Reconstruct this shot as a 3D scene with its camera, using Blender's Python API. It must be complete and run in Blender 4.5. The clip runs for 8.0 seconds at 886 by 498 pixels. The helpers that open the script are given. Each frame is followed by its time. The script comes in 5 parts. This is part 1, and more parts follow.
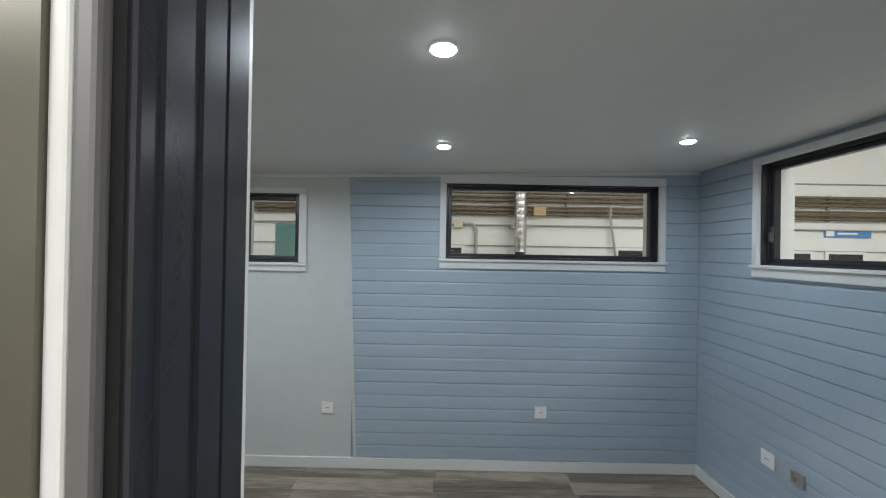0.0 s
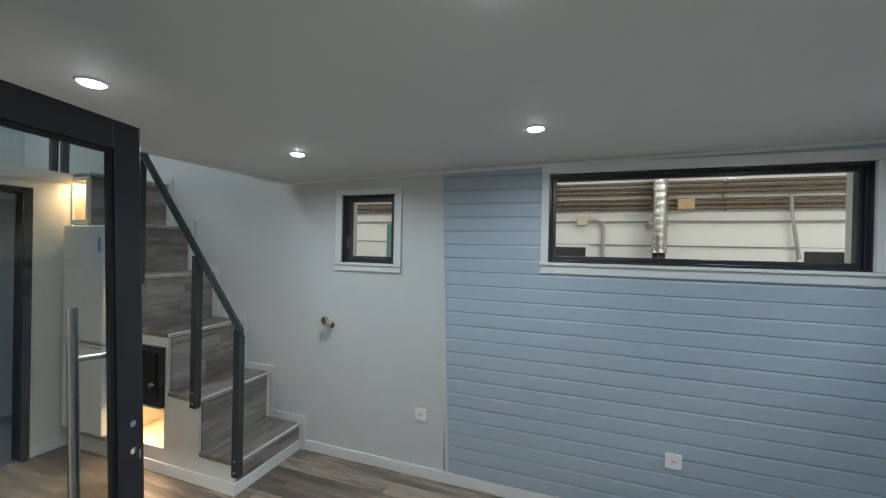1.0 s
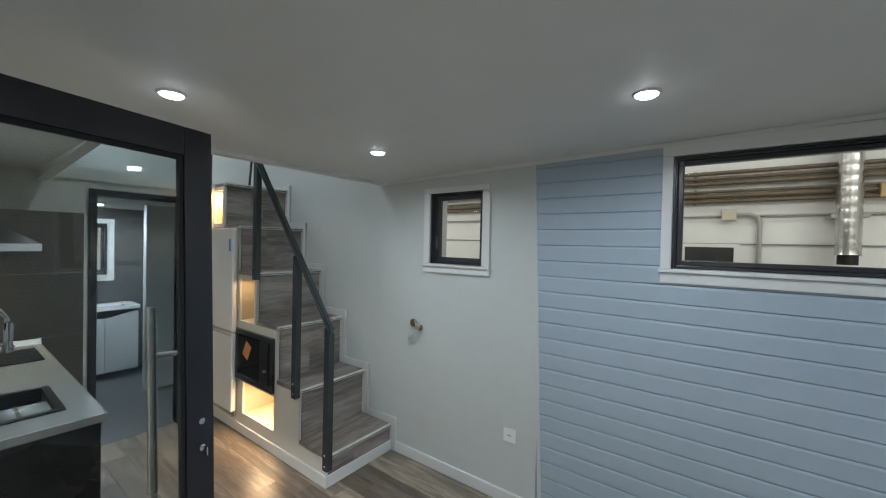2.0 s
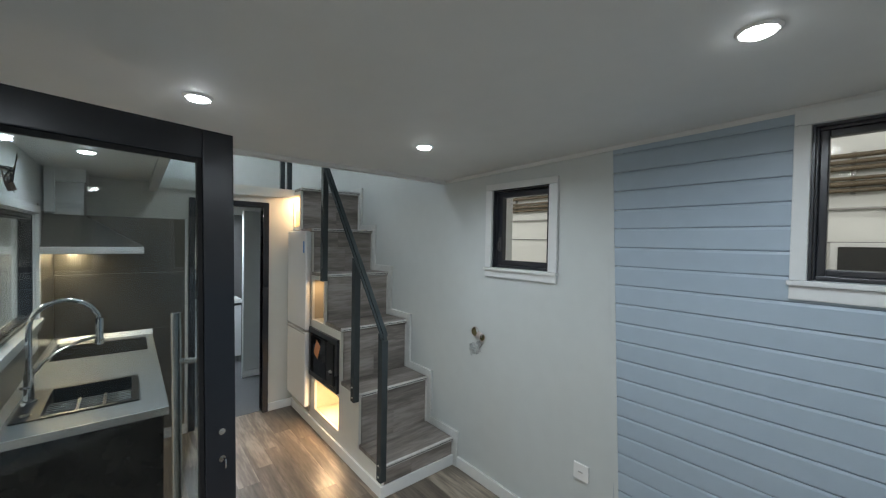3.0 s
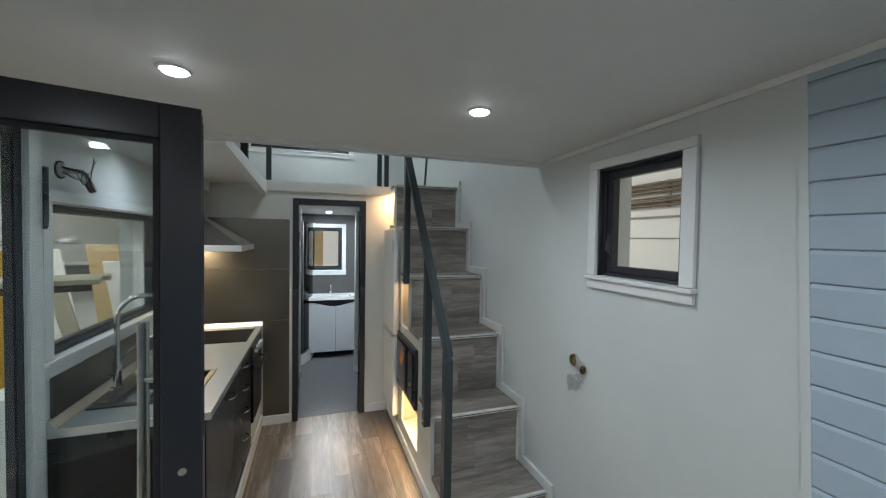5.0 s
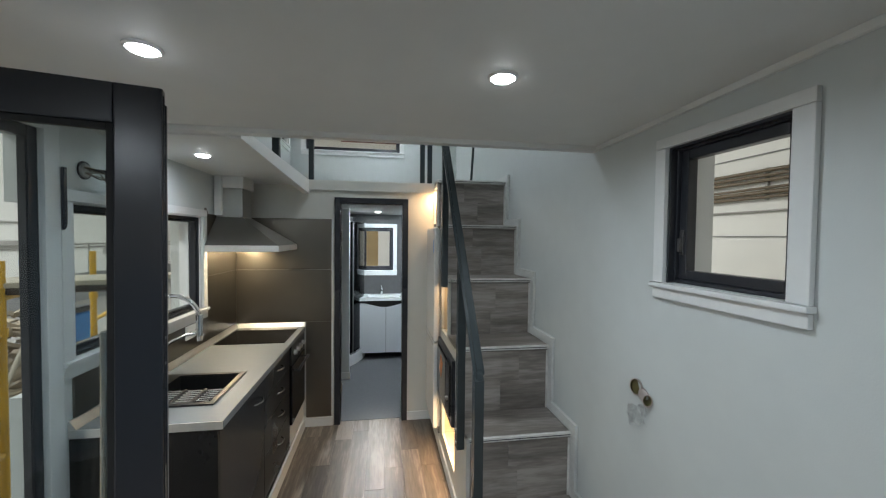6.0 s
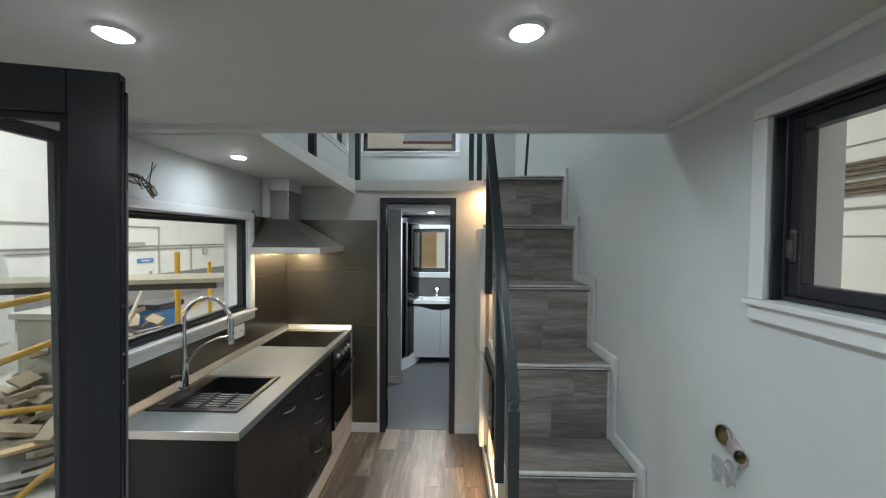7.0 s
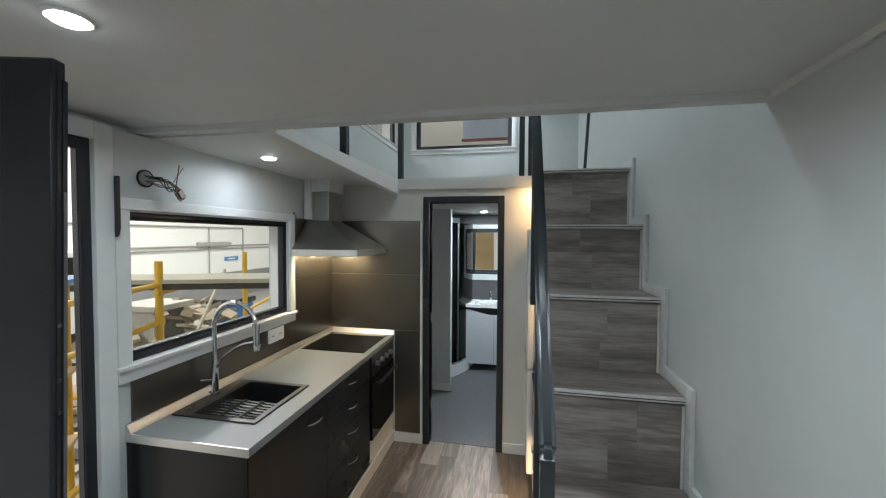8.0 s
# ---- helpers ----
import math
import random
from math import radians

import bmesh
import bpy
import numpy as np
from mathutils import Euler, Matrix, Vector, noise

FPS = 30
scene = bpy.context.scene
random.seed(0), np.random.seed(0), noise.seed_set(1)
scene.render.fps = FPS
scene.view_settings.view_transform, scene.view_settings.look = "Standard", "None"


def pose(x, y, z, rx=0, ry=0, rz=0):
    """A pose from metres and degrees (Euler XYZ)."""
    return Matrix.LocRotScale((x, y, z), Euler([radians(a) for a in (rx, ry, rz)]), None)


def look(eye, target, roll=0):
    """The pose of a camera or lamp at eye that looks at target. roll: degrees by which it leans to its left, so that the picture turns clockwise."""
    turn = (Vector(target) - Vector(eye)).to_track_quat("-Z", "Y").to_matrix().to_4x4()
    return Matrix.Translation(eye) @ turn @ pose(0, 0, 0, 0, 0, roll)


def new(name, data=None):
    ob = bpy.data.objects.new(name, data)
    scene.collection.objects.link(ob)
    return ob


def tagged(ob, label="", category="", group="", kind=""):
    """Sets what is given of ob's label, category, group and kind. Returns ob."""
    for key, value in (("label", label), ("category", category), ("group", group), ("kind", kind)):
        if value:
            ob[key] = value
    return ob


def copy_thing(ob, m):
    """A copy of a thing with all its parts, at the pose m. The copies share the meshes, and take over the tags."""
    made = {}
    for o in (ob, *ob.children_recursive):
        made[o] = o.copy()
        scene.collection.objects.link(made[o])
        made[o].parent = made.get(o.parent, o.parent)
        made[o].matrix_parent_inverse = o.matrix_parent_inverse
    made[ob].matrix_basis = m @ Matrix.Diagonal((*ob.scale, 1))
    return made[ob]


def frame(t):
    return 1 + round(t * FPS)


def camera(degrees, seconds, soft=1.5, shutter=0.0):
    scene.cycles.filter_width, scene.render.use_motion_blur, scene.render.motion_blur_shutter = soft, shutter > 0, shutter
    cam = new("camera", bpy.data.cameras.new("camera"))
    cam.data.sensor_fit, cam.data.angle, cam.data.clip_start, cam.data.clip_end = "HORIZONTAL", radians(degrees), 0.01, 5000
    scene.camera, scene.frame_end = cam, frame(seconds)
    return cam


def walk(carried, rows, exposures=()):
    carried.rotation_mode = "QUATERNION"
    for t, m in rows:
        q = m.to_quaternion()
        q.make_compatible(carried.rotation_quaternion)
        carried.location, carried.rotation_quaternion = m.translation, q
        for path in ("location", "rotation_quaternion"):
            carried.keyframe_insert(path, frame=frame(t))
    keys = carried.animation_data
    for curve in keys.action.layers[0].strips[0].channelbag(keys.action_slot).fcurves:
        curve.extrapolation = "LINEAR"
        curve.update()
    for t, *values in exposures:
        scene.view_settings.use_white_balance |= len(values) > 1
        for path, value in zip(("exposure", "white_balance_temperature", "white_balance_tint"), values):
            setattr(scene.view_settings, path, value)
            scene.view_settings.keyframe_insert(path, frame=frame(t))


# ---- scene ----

cam = camera(99.4, 8.0, soft=1.2)
ROWS = [
    (0.0, (0.613, 0.279, 1.560), (0.604, 2.279, 1.570), 1.0),
    (0.5, (0.714, 0.428, 1.571), (0.362, 2.397, 1.573), 1.3),
    (1.0, (0.769, 0.572, 1.584), (0.111, 2.461, 1.574), 1.2),
    (1.5, (0.804, 0.710, 1.592), (-0.140, 2.473, 1.571), 1.3),
    (3.0, (0.810, 1.155, 1.620), (-0.725, 2.436, 1.579), 1.0),
    (3.5, (0.767, 1.301, 1.622), (-0.888, 2.423, 1.576), 1.0),
    (4.0, (0.720, 1.449, 1.628), (-1.029, 2.418, 1.577), 1.0),
    (4.5, (0.660, 1.583, 1.624), (-1.169, 2.390, 1.570), 1.0),
    (6.0, (0.383, 1.928, 1.615), (-1.591, 2.246, 1.555), 0.6),
    (6.5, (0.281, 2.017, 1.619), (-1.713, 2.160, 1.558), 0.5),
    (7.0, (0.174, 2.106, 1.619), (-1.825, 2.065, 1.561), 0.4),
    (7.5, (0.054, 2.182, 1.635), (-1.934, 1.971, 1.570), 0.4),
    (8.0, (-0.061, 2.240, 1.638), (-2.023, 1.855, 1.573), 0.3),
]
walk(cam, [(t, look(e, g, r)) for t, e, g, r in ROWS], exposures=((0.0, -0.28), (8.0, -0.28)))

# ---- plan, in metres ----
XR, XL = 2.43, -5.00          # inner faces of the end walls
YF, YB = 0.69, 2.975          # inner faces of the long walls
YK = 0.74                     # kitchen lining
XB = -2.91                    # bathroom partition
CEIL, EDGE = 2.10, -1.36      # low ceiling under the living loft, and where it ends
ROOF = 3.45
FALL = 0.022                  # the low ceiling rises a little towards the east wall
GROUND = -0.60                # workshop floor

# ---- world and lights ----
world = bpy.data.worlds.new("world")
world.use_nodes = True
scene.world = world
world.node_tree.nodes["Background"].inputs[0].default_value = (0.55, 0.58, 0.6, 1)
world.node_tree.nodes["Background"].inputs[1].default_value = 0.05


def lamp(kind, x, y, z, power, color, size=0.08, spot=150, blend=0.6, turn=(0, 0, 0), size_y=None):
    d = bpy.data.lights.new("lamp", kind)
    d.energy, d.color = power, color
    if kind == "AREA":
        d.size = size
        d.shape = "DISK"
        if size_y:
            d.shape, d.size_y = "RECTANGLE", size_y
    else:
        d.shadow_soft_size = size
    if kind == "SPOT":
        d.spot_size, d.spot_blend = radians(spot), blend
    ob = new("lamp", d)
    ob.matrix_world = pose(x, y, z, *turn)
    return ob


COOL = (0.80, 0.905, 1.0)
WARM = (1.0, 0.66, 0.35)
DOWNLIGHTS = [(-0.686, 1.33), (-0.686, 2.272), (0.60, 1.30), (0.60, 2.255), (1.84, 2.19)]
for x, y in DOWNLIGHTS:
    lamp("AREA", x, y, CEIL + FALL * x - 0.018, 6.3, COOL, 0.066).data.spread = radians(165)
lamp("AREA", -1.79, 0.99, 2.024, 2.6, COOL, 0.066).data.spread = radians(168)
lamp("AREA", -4.35, 1.87, 1.914, 30.0, COOL, 0.066)
for x, y, z, p in ((-2.09, 2.412, 0.415, 6.2), (-2.28, 2.42, 1.262, 0.8), (-2.82, 2.44, 2.02, 5.0)):
    lamp("AREA", x, y, z, p, WARM, 0.10, size_y=0.10)
for x in (-2.50, -2.75):
    lamp("AREA", x, 0.83, 1.4995, 4.6, (1.0, 0.80, 0.50), 0.05)
# strip lamps under the workshop roof
for x, y in ((1.0, 6.4), (9.0, 1.5), (-6.0, -4.5), (4.5, -3.5), (-12.0, 2.0)):
    lamp("AREA", x, y, 5.9, 88.0 if y > 5 else 700.0 if x == 4.5 else 1300.0 if x == -12.0 else 850.0, (1.0, 0.98, 0.96), 6.0, size_y=0.6)
# unseen lamp added under the roof to brighten the loft walls
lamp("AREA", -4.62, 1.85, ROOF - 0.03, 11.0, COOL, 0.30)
# round lamp added unseen in the high roof, brightening stairs and kitchen aisle
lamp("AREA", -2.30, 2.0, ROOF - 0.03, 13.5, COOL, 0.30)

# ---- materials ----


def mat(name, col, rough=0.5, metal=0.0, var=0.06, scale=6.0, bump=0.0, bscale=120.0, spec=0.5, emit=None, coat=0.0, stretch=None, per_object=0.0):
    m = bpy.data.materials.new(name)
    m.use_nodes = True
    t, b = m.node_tree, m.node_tree.nodes["Principled BSDF"]
    b.inputs["Roughness"].default_value, b.inputs["Metallic"].default_value = rough, metal
    b.inputs["Specular IOR Level"].default_value = spec
    b.inputs["Coat Weight"].default_value = coat
    b.inputs["Base Color"].default_value = (*col, 1)
    if emit:
        b.inputs["Emission Color"].default_value, b.inputs["Emission Strength"].default_value = (*col, 1), emit
        return m
    tc = t.nodes.new("ShaderNodeTexCoord")
    mp = t.nodes.new("ShaderNodeMapping")
    mp.inputs["Scale"].default_value = stretch or (1, 1, 1)
    t.links.new(tc.outputs["Object"], mp.inputs[0])
    big, fine = t.nodes.new("ShaderNodeTexNoise"), t.nodes.new("ShaderNodeTexNoise")
    big.inputs["Scale"].default_value, fine.inputs["Scale"].default_value = scale * 0.35, scale * 6
    big.inputs["Detail"].default_value = fine.inputs["Detail"].default_value = 5
    t.links.new(mp.outputs[0], big.inputs[0]), t.links.new(mp.outputs[0], fine.inputs[0])
    add = t.nodes.new("ShaderNodeMath")
    add.operation = "ADD"
    t.links.new(big.outputs[0], add.inputs[0]), t.links.new(fine.outputs[0], add.inputs[1])
    half = t.nodes.new("ShaderNodeMath")
    half.operation, half.inputs[1].default_value = "MULTIPLY", 0.5
    t.links.new(add.outputs[0], half.inputs[0])
    value = half.outputs[0]
    if per_object:
        info = t.nodes.new("ShaderNodeObjectInfo")
        mr = t.nodes.new("ShaderNodeMapRange")
        mr.inputs[3].default_value, mr.inputs[4].default_value = -per_object, per_object
        t.links.new(info.outputs["Random"], mr.inputs[0])
        more = t.nodes.new("ShaderNodeMath")
        t.links.new(value, more.inputs[0]), t.links.new(mr.outputs[0], more.inputs[1])
        value = more.outputs[0]
    ramp = t.nodes.new("ShaderNodeValToRGB")
    ramp.color_ramp.elements[0].position, ramp.color_ramp.elements[1].position = 0.3, 0.7
    ramp.color_ramp.elements[0].color = (*[c * (1 - var) for c in col], 1)
    ramp.color_ramp.elements[1].color = (*[min(1, c * (1 + var)) for c in col], 1)
    t.links.new(value, ramp.inputs[0]), t.links.new(ramp.outputs[0], b.inputs["Base Color"])
    rr = t.nodes.new("ShaderNodeMapRange")
    rr.inputs[3].default_value, rr.inputs[4].default_value = max(0.02, rough * 0.8), min(1, rough * 1.2)
    t.links.new(big.outputs[0], rr.inputs[0]), t.links.new(rr.outputs[0], b.inputs["Roughness"])
    if bump:
        n, bp = t.nodes.new("ShaderNodeTexNoise"), t.nodes.new("ShaderNodeBump")
        n.inputs["Scale"].default_value, bp.inputs["Strength"].default_value, bp.inputs["Distance"].default_value = bscale, bump, 0.002
        t.links.new(mp.outputs[0], n.inputs[0]), t.links.new(n.outputs[0], bp.inputs["Height"]), t.links.new(bp.outputs[0], b.inputs["Normal"])
    return m


def wood(name, dark, mid, pale, rough=0.5, along="x", vary=0.22):
    """Printed laminate with the grain along one axis, each board with its own piece of the pattern."""
    m = bpy.data.materials.new(name)
    m.use_nodes = True
    t, b = m.node_tree, m.node_tree.nodes["Principled BSDF"]
    tc, info, mp = t.nodes.new("ShaderNodeTexCoord"), t.nodes.new("ShaderNodeObjectInfo"), t.nodes.new("ShaderNodeMapping")
    mp.inputs["Scale"].default_value = (1.3, 11, 11) if along == "x" else (11, 1.3, 11)
    off = t.nodes.new("ShaderNodeVectorMath")
    off.operation = "MULTIPLY_ADD"
    comb = t.nodes.new("ShaderNodeCombineXYZ")
    for i in range(3):
        t.links.new(info.outputs["Random"], comb.inputs[i])
    off.inputs[1].default_value = (37, 53, 71)
    t.links.new(comb.outputs[0], off.inputs[0]), t.links.new(tc.outputs["Object"], off.inputs[2])
    t.links.new(off.outputs[0], mp.inputs[0])
    g, f = t.nodes.new("ShaderNodeTexNoise"), t.nodes.new("ShaderNodeTexNoise")
    g.inputs["Scale"].default_value, g.inputs["Detail"].default_value, g.inputs["Distortion"].default_value = 1.0, 6, 0.6
    f.inputs["Scale"].default_value, f.inputs["Detail"].default_value = 7.0, 8
    t.links.new(mp.outputs[0], g.inputs[0]), t.links.new(mp.outputs[0], f.inputs[0])
    mix = t.nodes.new("ShaderNodeMath")
    mix.operation, mix.inputs[1].default_value = "MULTIPLY_ADD", 0.45
    t.links.new(f.outputs[0], mix.inputs[0]), t.links.new(g.outputs[0], mix.inputs[2])
    shift = t.nodes.new("ShaderNodeMath")
    shift.operation, shift.inputs[1].default_value = "MULTIPLY_ADD", vary
    cen = t.nodes.new("ShaderNodeMath")
    cen.operation, cen.inputs[1].default_value = "SUBTRACT", vary / 2 - 0.11
    t.links.new(mix.outputs[0], cen.inputs[0])
    t.links.new(info.outputs["Random"], shift.inputs[0]), t.links.new(cen.outputs[0], shift.inputs[2])
    ramp = t.nodes.new("ShaderNodeValToRGB")
    e = ramp.color_ramp.elements
    e[0].position, e[1].position = 0.55, 1.05
    e[0].color, e[1].color = (*dark, 1), (*pale, 1)
    c = e.new(0.8)
    c.color = (*mid, 1)
    e[1].position = 0.8
    e[2].position = 1.0
    e[1].color, e[2].color = (*mid, 1), (*pale, 1)
    t.links.new(shift.outputs[0], ramp.inputs[0]), t.links.new(ramp.outputs[0], b.inputs["Base Color"])
    b.inputs["Roughness"].default_value = rough
    bp = t.nodes.new("ShaderNodeBump")
    bp.inputs["Strength"].default_value, bp.inputs["Distance"].default_value = 0.15, 0.001
    t.links.new(f.outputs[0], bp.inputs["Height"]), t.links.new(bp.outputs[0], b.inputs["Normal"])
    return m


def glass(name, tint=(1, 1, 1), rough=0.0, gloss=0.035):
    m = bpy.data.materials.new(name)
    m.use_nodes = True
    t = m.node_tree
    t.nodes.remove(t.nodes["Principled BSDF"])
    tr, gl, mx, fr = (t.nodes.new(k) for k in ("ShaderNodeBsdfTransparent", "ShaderNodeBsdfGlossy", "ShaderNodeMixShader", "ShaderNodeLayerWeight"))
    tr.inputs[0].default_value = (*tint, 1)
    gl.inputs["Roughness"].default_value = rough
    fr.inputs[0].default_value = 0.5
    pw, ad = t.nodes.new("ShaderNodeMath"), t.nodes.new("ShaderNodeMath")
    pw.operation, pw.inputs[1].default_value = "POWER", 4.0
    ad.operation, ad.inputs[1].default_value, ad.inputs[2].default_value = "MULTIPLY_ADD", 0.75, gloss
    t.links.new(fr.outputs["Facing"], pw.inputs[0]), t.links.new(pw.outputs[0], ad.inputs[0])
    t.links.new(ad.outputs[0], mx.inputs[0]), t.links.new(tr.outputs[0], mx.inputs[1]), t.links.new(gl.outputs[0], mx.inputs[2])
    t.links.new(mx.outputs[0], t.nodes["Material Output"].inputs[0])
    return m


M_WALL = mat("wall_paint", (0.54, 0.572, 0.565), 0.6, var=0.03, scale=2.0, bump=0.12, bscale=260)
M_WALLW = mat("wall_paint_soft_white", (0.62, 0.615, 0.57), 0.6, var=0.03, scale=2.0, bump=0.12, bscale=260)
M_CEIL = mat("ceiling_paint", (0.68, 0.685, 0.668), 0.55, var=0.03, scale=1.5, bump=0.08, bscale=300)
M_BLUE = mat("blue_panel_paint", (0.355, 0.433, 0.508), 0.42, var=0.04, scale=3.0, bump=0.06, bscale=200, per_object=0.05)
M_BLUED = mat("blue_panel_joint", (0.26, 0.32, 0.395), 0.6)
M_WTRIM = mat("stair_trim_paint", (0.60, 0.615, 0.60), 0.6, var=0.10, scale=9, bump=0.2, bscale=120)
M_WHITE = mat("white_trim_paint", (0.66, 0.675, 0.67), 0.38, var=0.03, scale=4.0, bump=0.05)
M_WHITER = mat("rough_white_filler", (0.60, 0.595, 0.57), 0.8, var=0.22, scale=5.0, bump=0.4, bscale=60)
M_BLACK = mat("anthracite_aluminium", (0.022, 0.024, 0.030), 0.27, 0.0, var=0.04, scale=0.8, bump=0.04, bscale=300)
M_RAIL = mat("dark_grey_rail_paint", (0.040, 0.050, 0.053), 0.24, 0.0, var=0.1, scale=5.0)
M_DARKMETAL = mat("dark_worn_metal", (0.12, 0.12, 0.125), 0.4, 0.8, var=0.4, scale=60)
M_RUBBER = mat("black_gasket", (0.008, 0.008, 0.009), 0.7)
M_GLASS = glass("window_glass", (0.96, 0.98, 0.97), gloss=0.012)
M_LEAFGLASS = glass("tinted_door_glass", (0.89, 0.91, 0.91), gloss=0.020)
M_DARKGLASS = glass("smoked_shower_glass", (0.06, 0.07, 0.09))
M_STEEL = mat("brushed_steel", (0.58, 0.57, 0.55), 0.27, 1.0, var=0.03, scale=3)
M_CHROME = mat("chrome", (0.78, 0.79, 0.80), 0.09, 1.0, var=0.02)
M_ALU = mat("aluminium_edging", (0.80, 0.79, 0.77), 0.36, 1.0, var=0.04, scale=15)
M_HOOD = mat("dark_steel", (0.38, 0.375, 0.36), 0.28, 1.0, var=0.04, scale=3)
# rim steel made pale and dull, so the window's reflection is in its colour
M_RIM_LIT = mat("satin_rim_with_reflection", (0.90, 0.89, 0.87), 0.42, 0.85, var=0.03, scale=3)
M_BRONZE = mat("brushed_bronze_panel", (0.19, 0.172, 0.146), 0.29, 0.92, var=0.03, scale=1.6)
M_CAB = mat("dark_cabinet_laminate", (0.0105, 0.0100, 0.0100), 0.27, 0.0, var=0.15, scale=2.0, spec=0.35)
M_TOP = mat("grey_worktop", (0.185, 0.200, 0.205), 0.42, var=0.07, scale=22, spec=0.3)
M_SINK = mat("black_composite", (0.012, 0.012, 0.012), 0.32, var=0.2, scale=30)
M_HOB = mat("black_glass_hob", (0.005, 0.005, 0.0055), 0.06, var=0.02, spec=0.3)
M_APPL = mat("white_appliance", (0.78, 0.79, 0.79), 0.25, var=0.02)
M_CERAM = mat("white_ceramic", (0.82, 0.83, 0.83), 0.12, var=0.02)
M_VAN = mat("white_vanity_front", (0.70, 0.72, 0.74), 0.3, var=0.02)
M_SLATE = mat("dark_grey_bath_panel", (0.075, 0.075, 0.075), 0.5, var=0.12, scale=6)
M_BATHFL = mat("grey_bath_vinyl", (0.10, 0.103, 0.108), 0.5, var=0.12, scale=5)
M_NICHE = mat("cream_niche_paint", (0.44, 0.385, 0.29), 0.55, var=0.04)
M_FLOOR = wood("grey_oak_floor", (0.082, 0.066, 0.052), (0.168, 0.138, 0.108), (0.335, 0.280, 0.220), 0.36, vary=0.34)
M_STAIR = wood("grey_brown_stair_laminate", (0.105, 0.090, 0.079), (0.215, 0.190, 0.170), (0.35, 0.315, 0.288), 0.5, along="y", vary=0.08)
M_UNDER = mat("dark_underlay", (0.06, 0.055, 0.05), 0.8)
M_LAMP = mat("lamp_diffuser", (0.90, 0.97, 1.0), emit=60.0)
M_LAMPB = mat("added_lamp_diffuser", (0.90, 0.97, 1.0), emit=10.0)
M_SHINE = mat("hood_lamp_lens", (1.0, 0.85, 0.6), emit=9.0)
M_BRASS = mat("worn_brass", (0.30, 0.255, 0.165), 0.4, 0.9, var=0.2, scale=30)
M_DARKBRASS = mat("tarnished_metal", (0.16, 0.12, 0.10), 0.5, 0.5, var=0.6, scale=40)
M_MAUVE = mat("tarnished_pale_metal", (0.54, 0.48, 0.46), 0.4, 0.6, var=0.25, scale=40)
M_OLIVE = mat("olive_brass_lining", (0.17, 0.145, 0.065), 0.45, 0.4, var=0.2, scale=40)
M_PLASTIC = mat("white_plastic", (0.78, 0.78, 0.77), 0.35, var=0.02)
M_PROFILE = mat("grey_aluminium_profile", (0.15, 0.15, 0.15), 0.45, 0.3, var=0.06, scale=6)
M_GREYPL = mat("grey_plastic", (0.30, 0.30, 0.29), 0.45, var=0.1)
M_CREAM = mat("cream_workshop_wall", (0.77, 0.765, 0.735), 0.8, var=0.05, scale=0.8)
M_WSGREY = mat("grey_dado_paint", (0.24, 0.24, 0.24), 0.7, var=0.08, scale=0.8)
M_PIPE = mat("tan_pipe", (0.14, 0.105, 0.065), 0.5, var=0.25, scale=3)
M_PIPEG = mat("grey_conduit", (0.36, 0.35, 0.33), 0.5, var=0.1)
M_CONC = mat("workshop_concrete", (0.30, 0.29, 0.27), 0.8, var=0.2, scale=1.5, bump=0.2, bscale=30)
M_YEL = mat("yellow_scaffold_paint", (0.62, 0.36, 0.03), 0.45, var=0.2, scale=12)
M_PLY = mat("plywood", (0.50, 0.36, 0.19), 0.7, var=0.15, scale=6, stretch=(1, 1, 6))
M_PLANK = mat("weathered_plank", (0.36, 0.33, 0.26), 0.8, var=0.25, scale=7)
M_DARKWOOD = mat("dark_timber", (0.045, 0.035, 0.028), 0.8, var=0.3, scale=7)
M_DIRTY = mat("dirty_cream_metal", (0.42, 0.40, 0.35), 0.6, var=0.3, scale=5)
M_BLUEB = mat("blue_plastic", (0.03, 0.16, 0.42), 0.4, var=0.1)
M_TARP = mat("blue_grey_tarpaulin", (0.30, 0.35, 0.44), 0.6, var=0.15, scale=2)
M_DARKRED = mat("dark_red_paint", (0.12, 0.03, 0.03), 0.5)
M_SIGN = mat("blue_sign", (0.08, 0.24, 0.55), 0.5, var=0.05)
M_TEAL = mat("turquoise_sheet", (0.30, 0.58, 0.55), 0.6, var=0.05)
M_RUBBLE = mat("mixed_rubble", (0.30, 0.25, 0.18), 0.9, var=0.4, scale=6, bump=0.4, bscale=20)
M_CLAD = mat("grey_green_cladding", (0.115, 0.115, 0.088), 0.25, 0.3, var=0.1, scale=3)

# ---- building helpers ----


def box(bm, x0, x1, y0, y1, z0, z1, bevel=0.0):
    v = [bm.verts.new((x, y, z)) for x in (x0, x1) for y in (y0, y1) for z in (z0, z1)]
    fs = [bm.faces.new([v[i] for i in q]) for q in ((0, 1, 3, 2), (4, 6, 7, 5), (0, 4, 5, 1), (2, 3, 7, 6), (0, 2, 6, 4), (1, 5, 7, 3))]
    if bevel:
        es = list({e for f in fs for e in f.edges})
        bmesh.ops.bevel(bm, geom=es, offset=bevel, segments=2, profile=0.6, affect="EDGES")
    return bm


def boxes(*dims, bevel=0.0):
    bm = bmesh.new()
    for d in dims:
        box(bm, *d, bevel=bevel)
    return bm


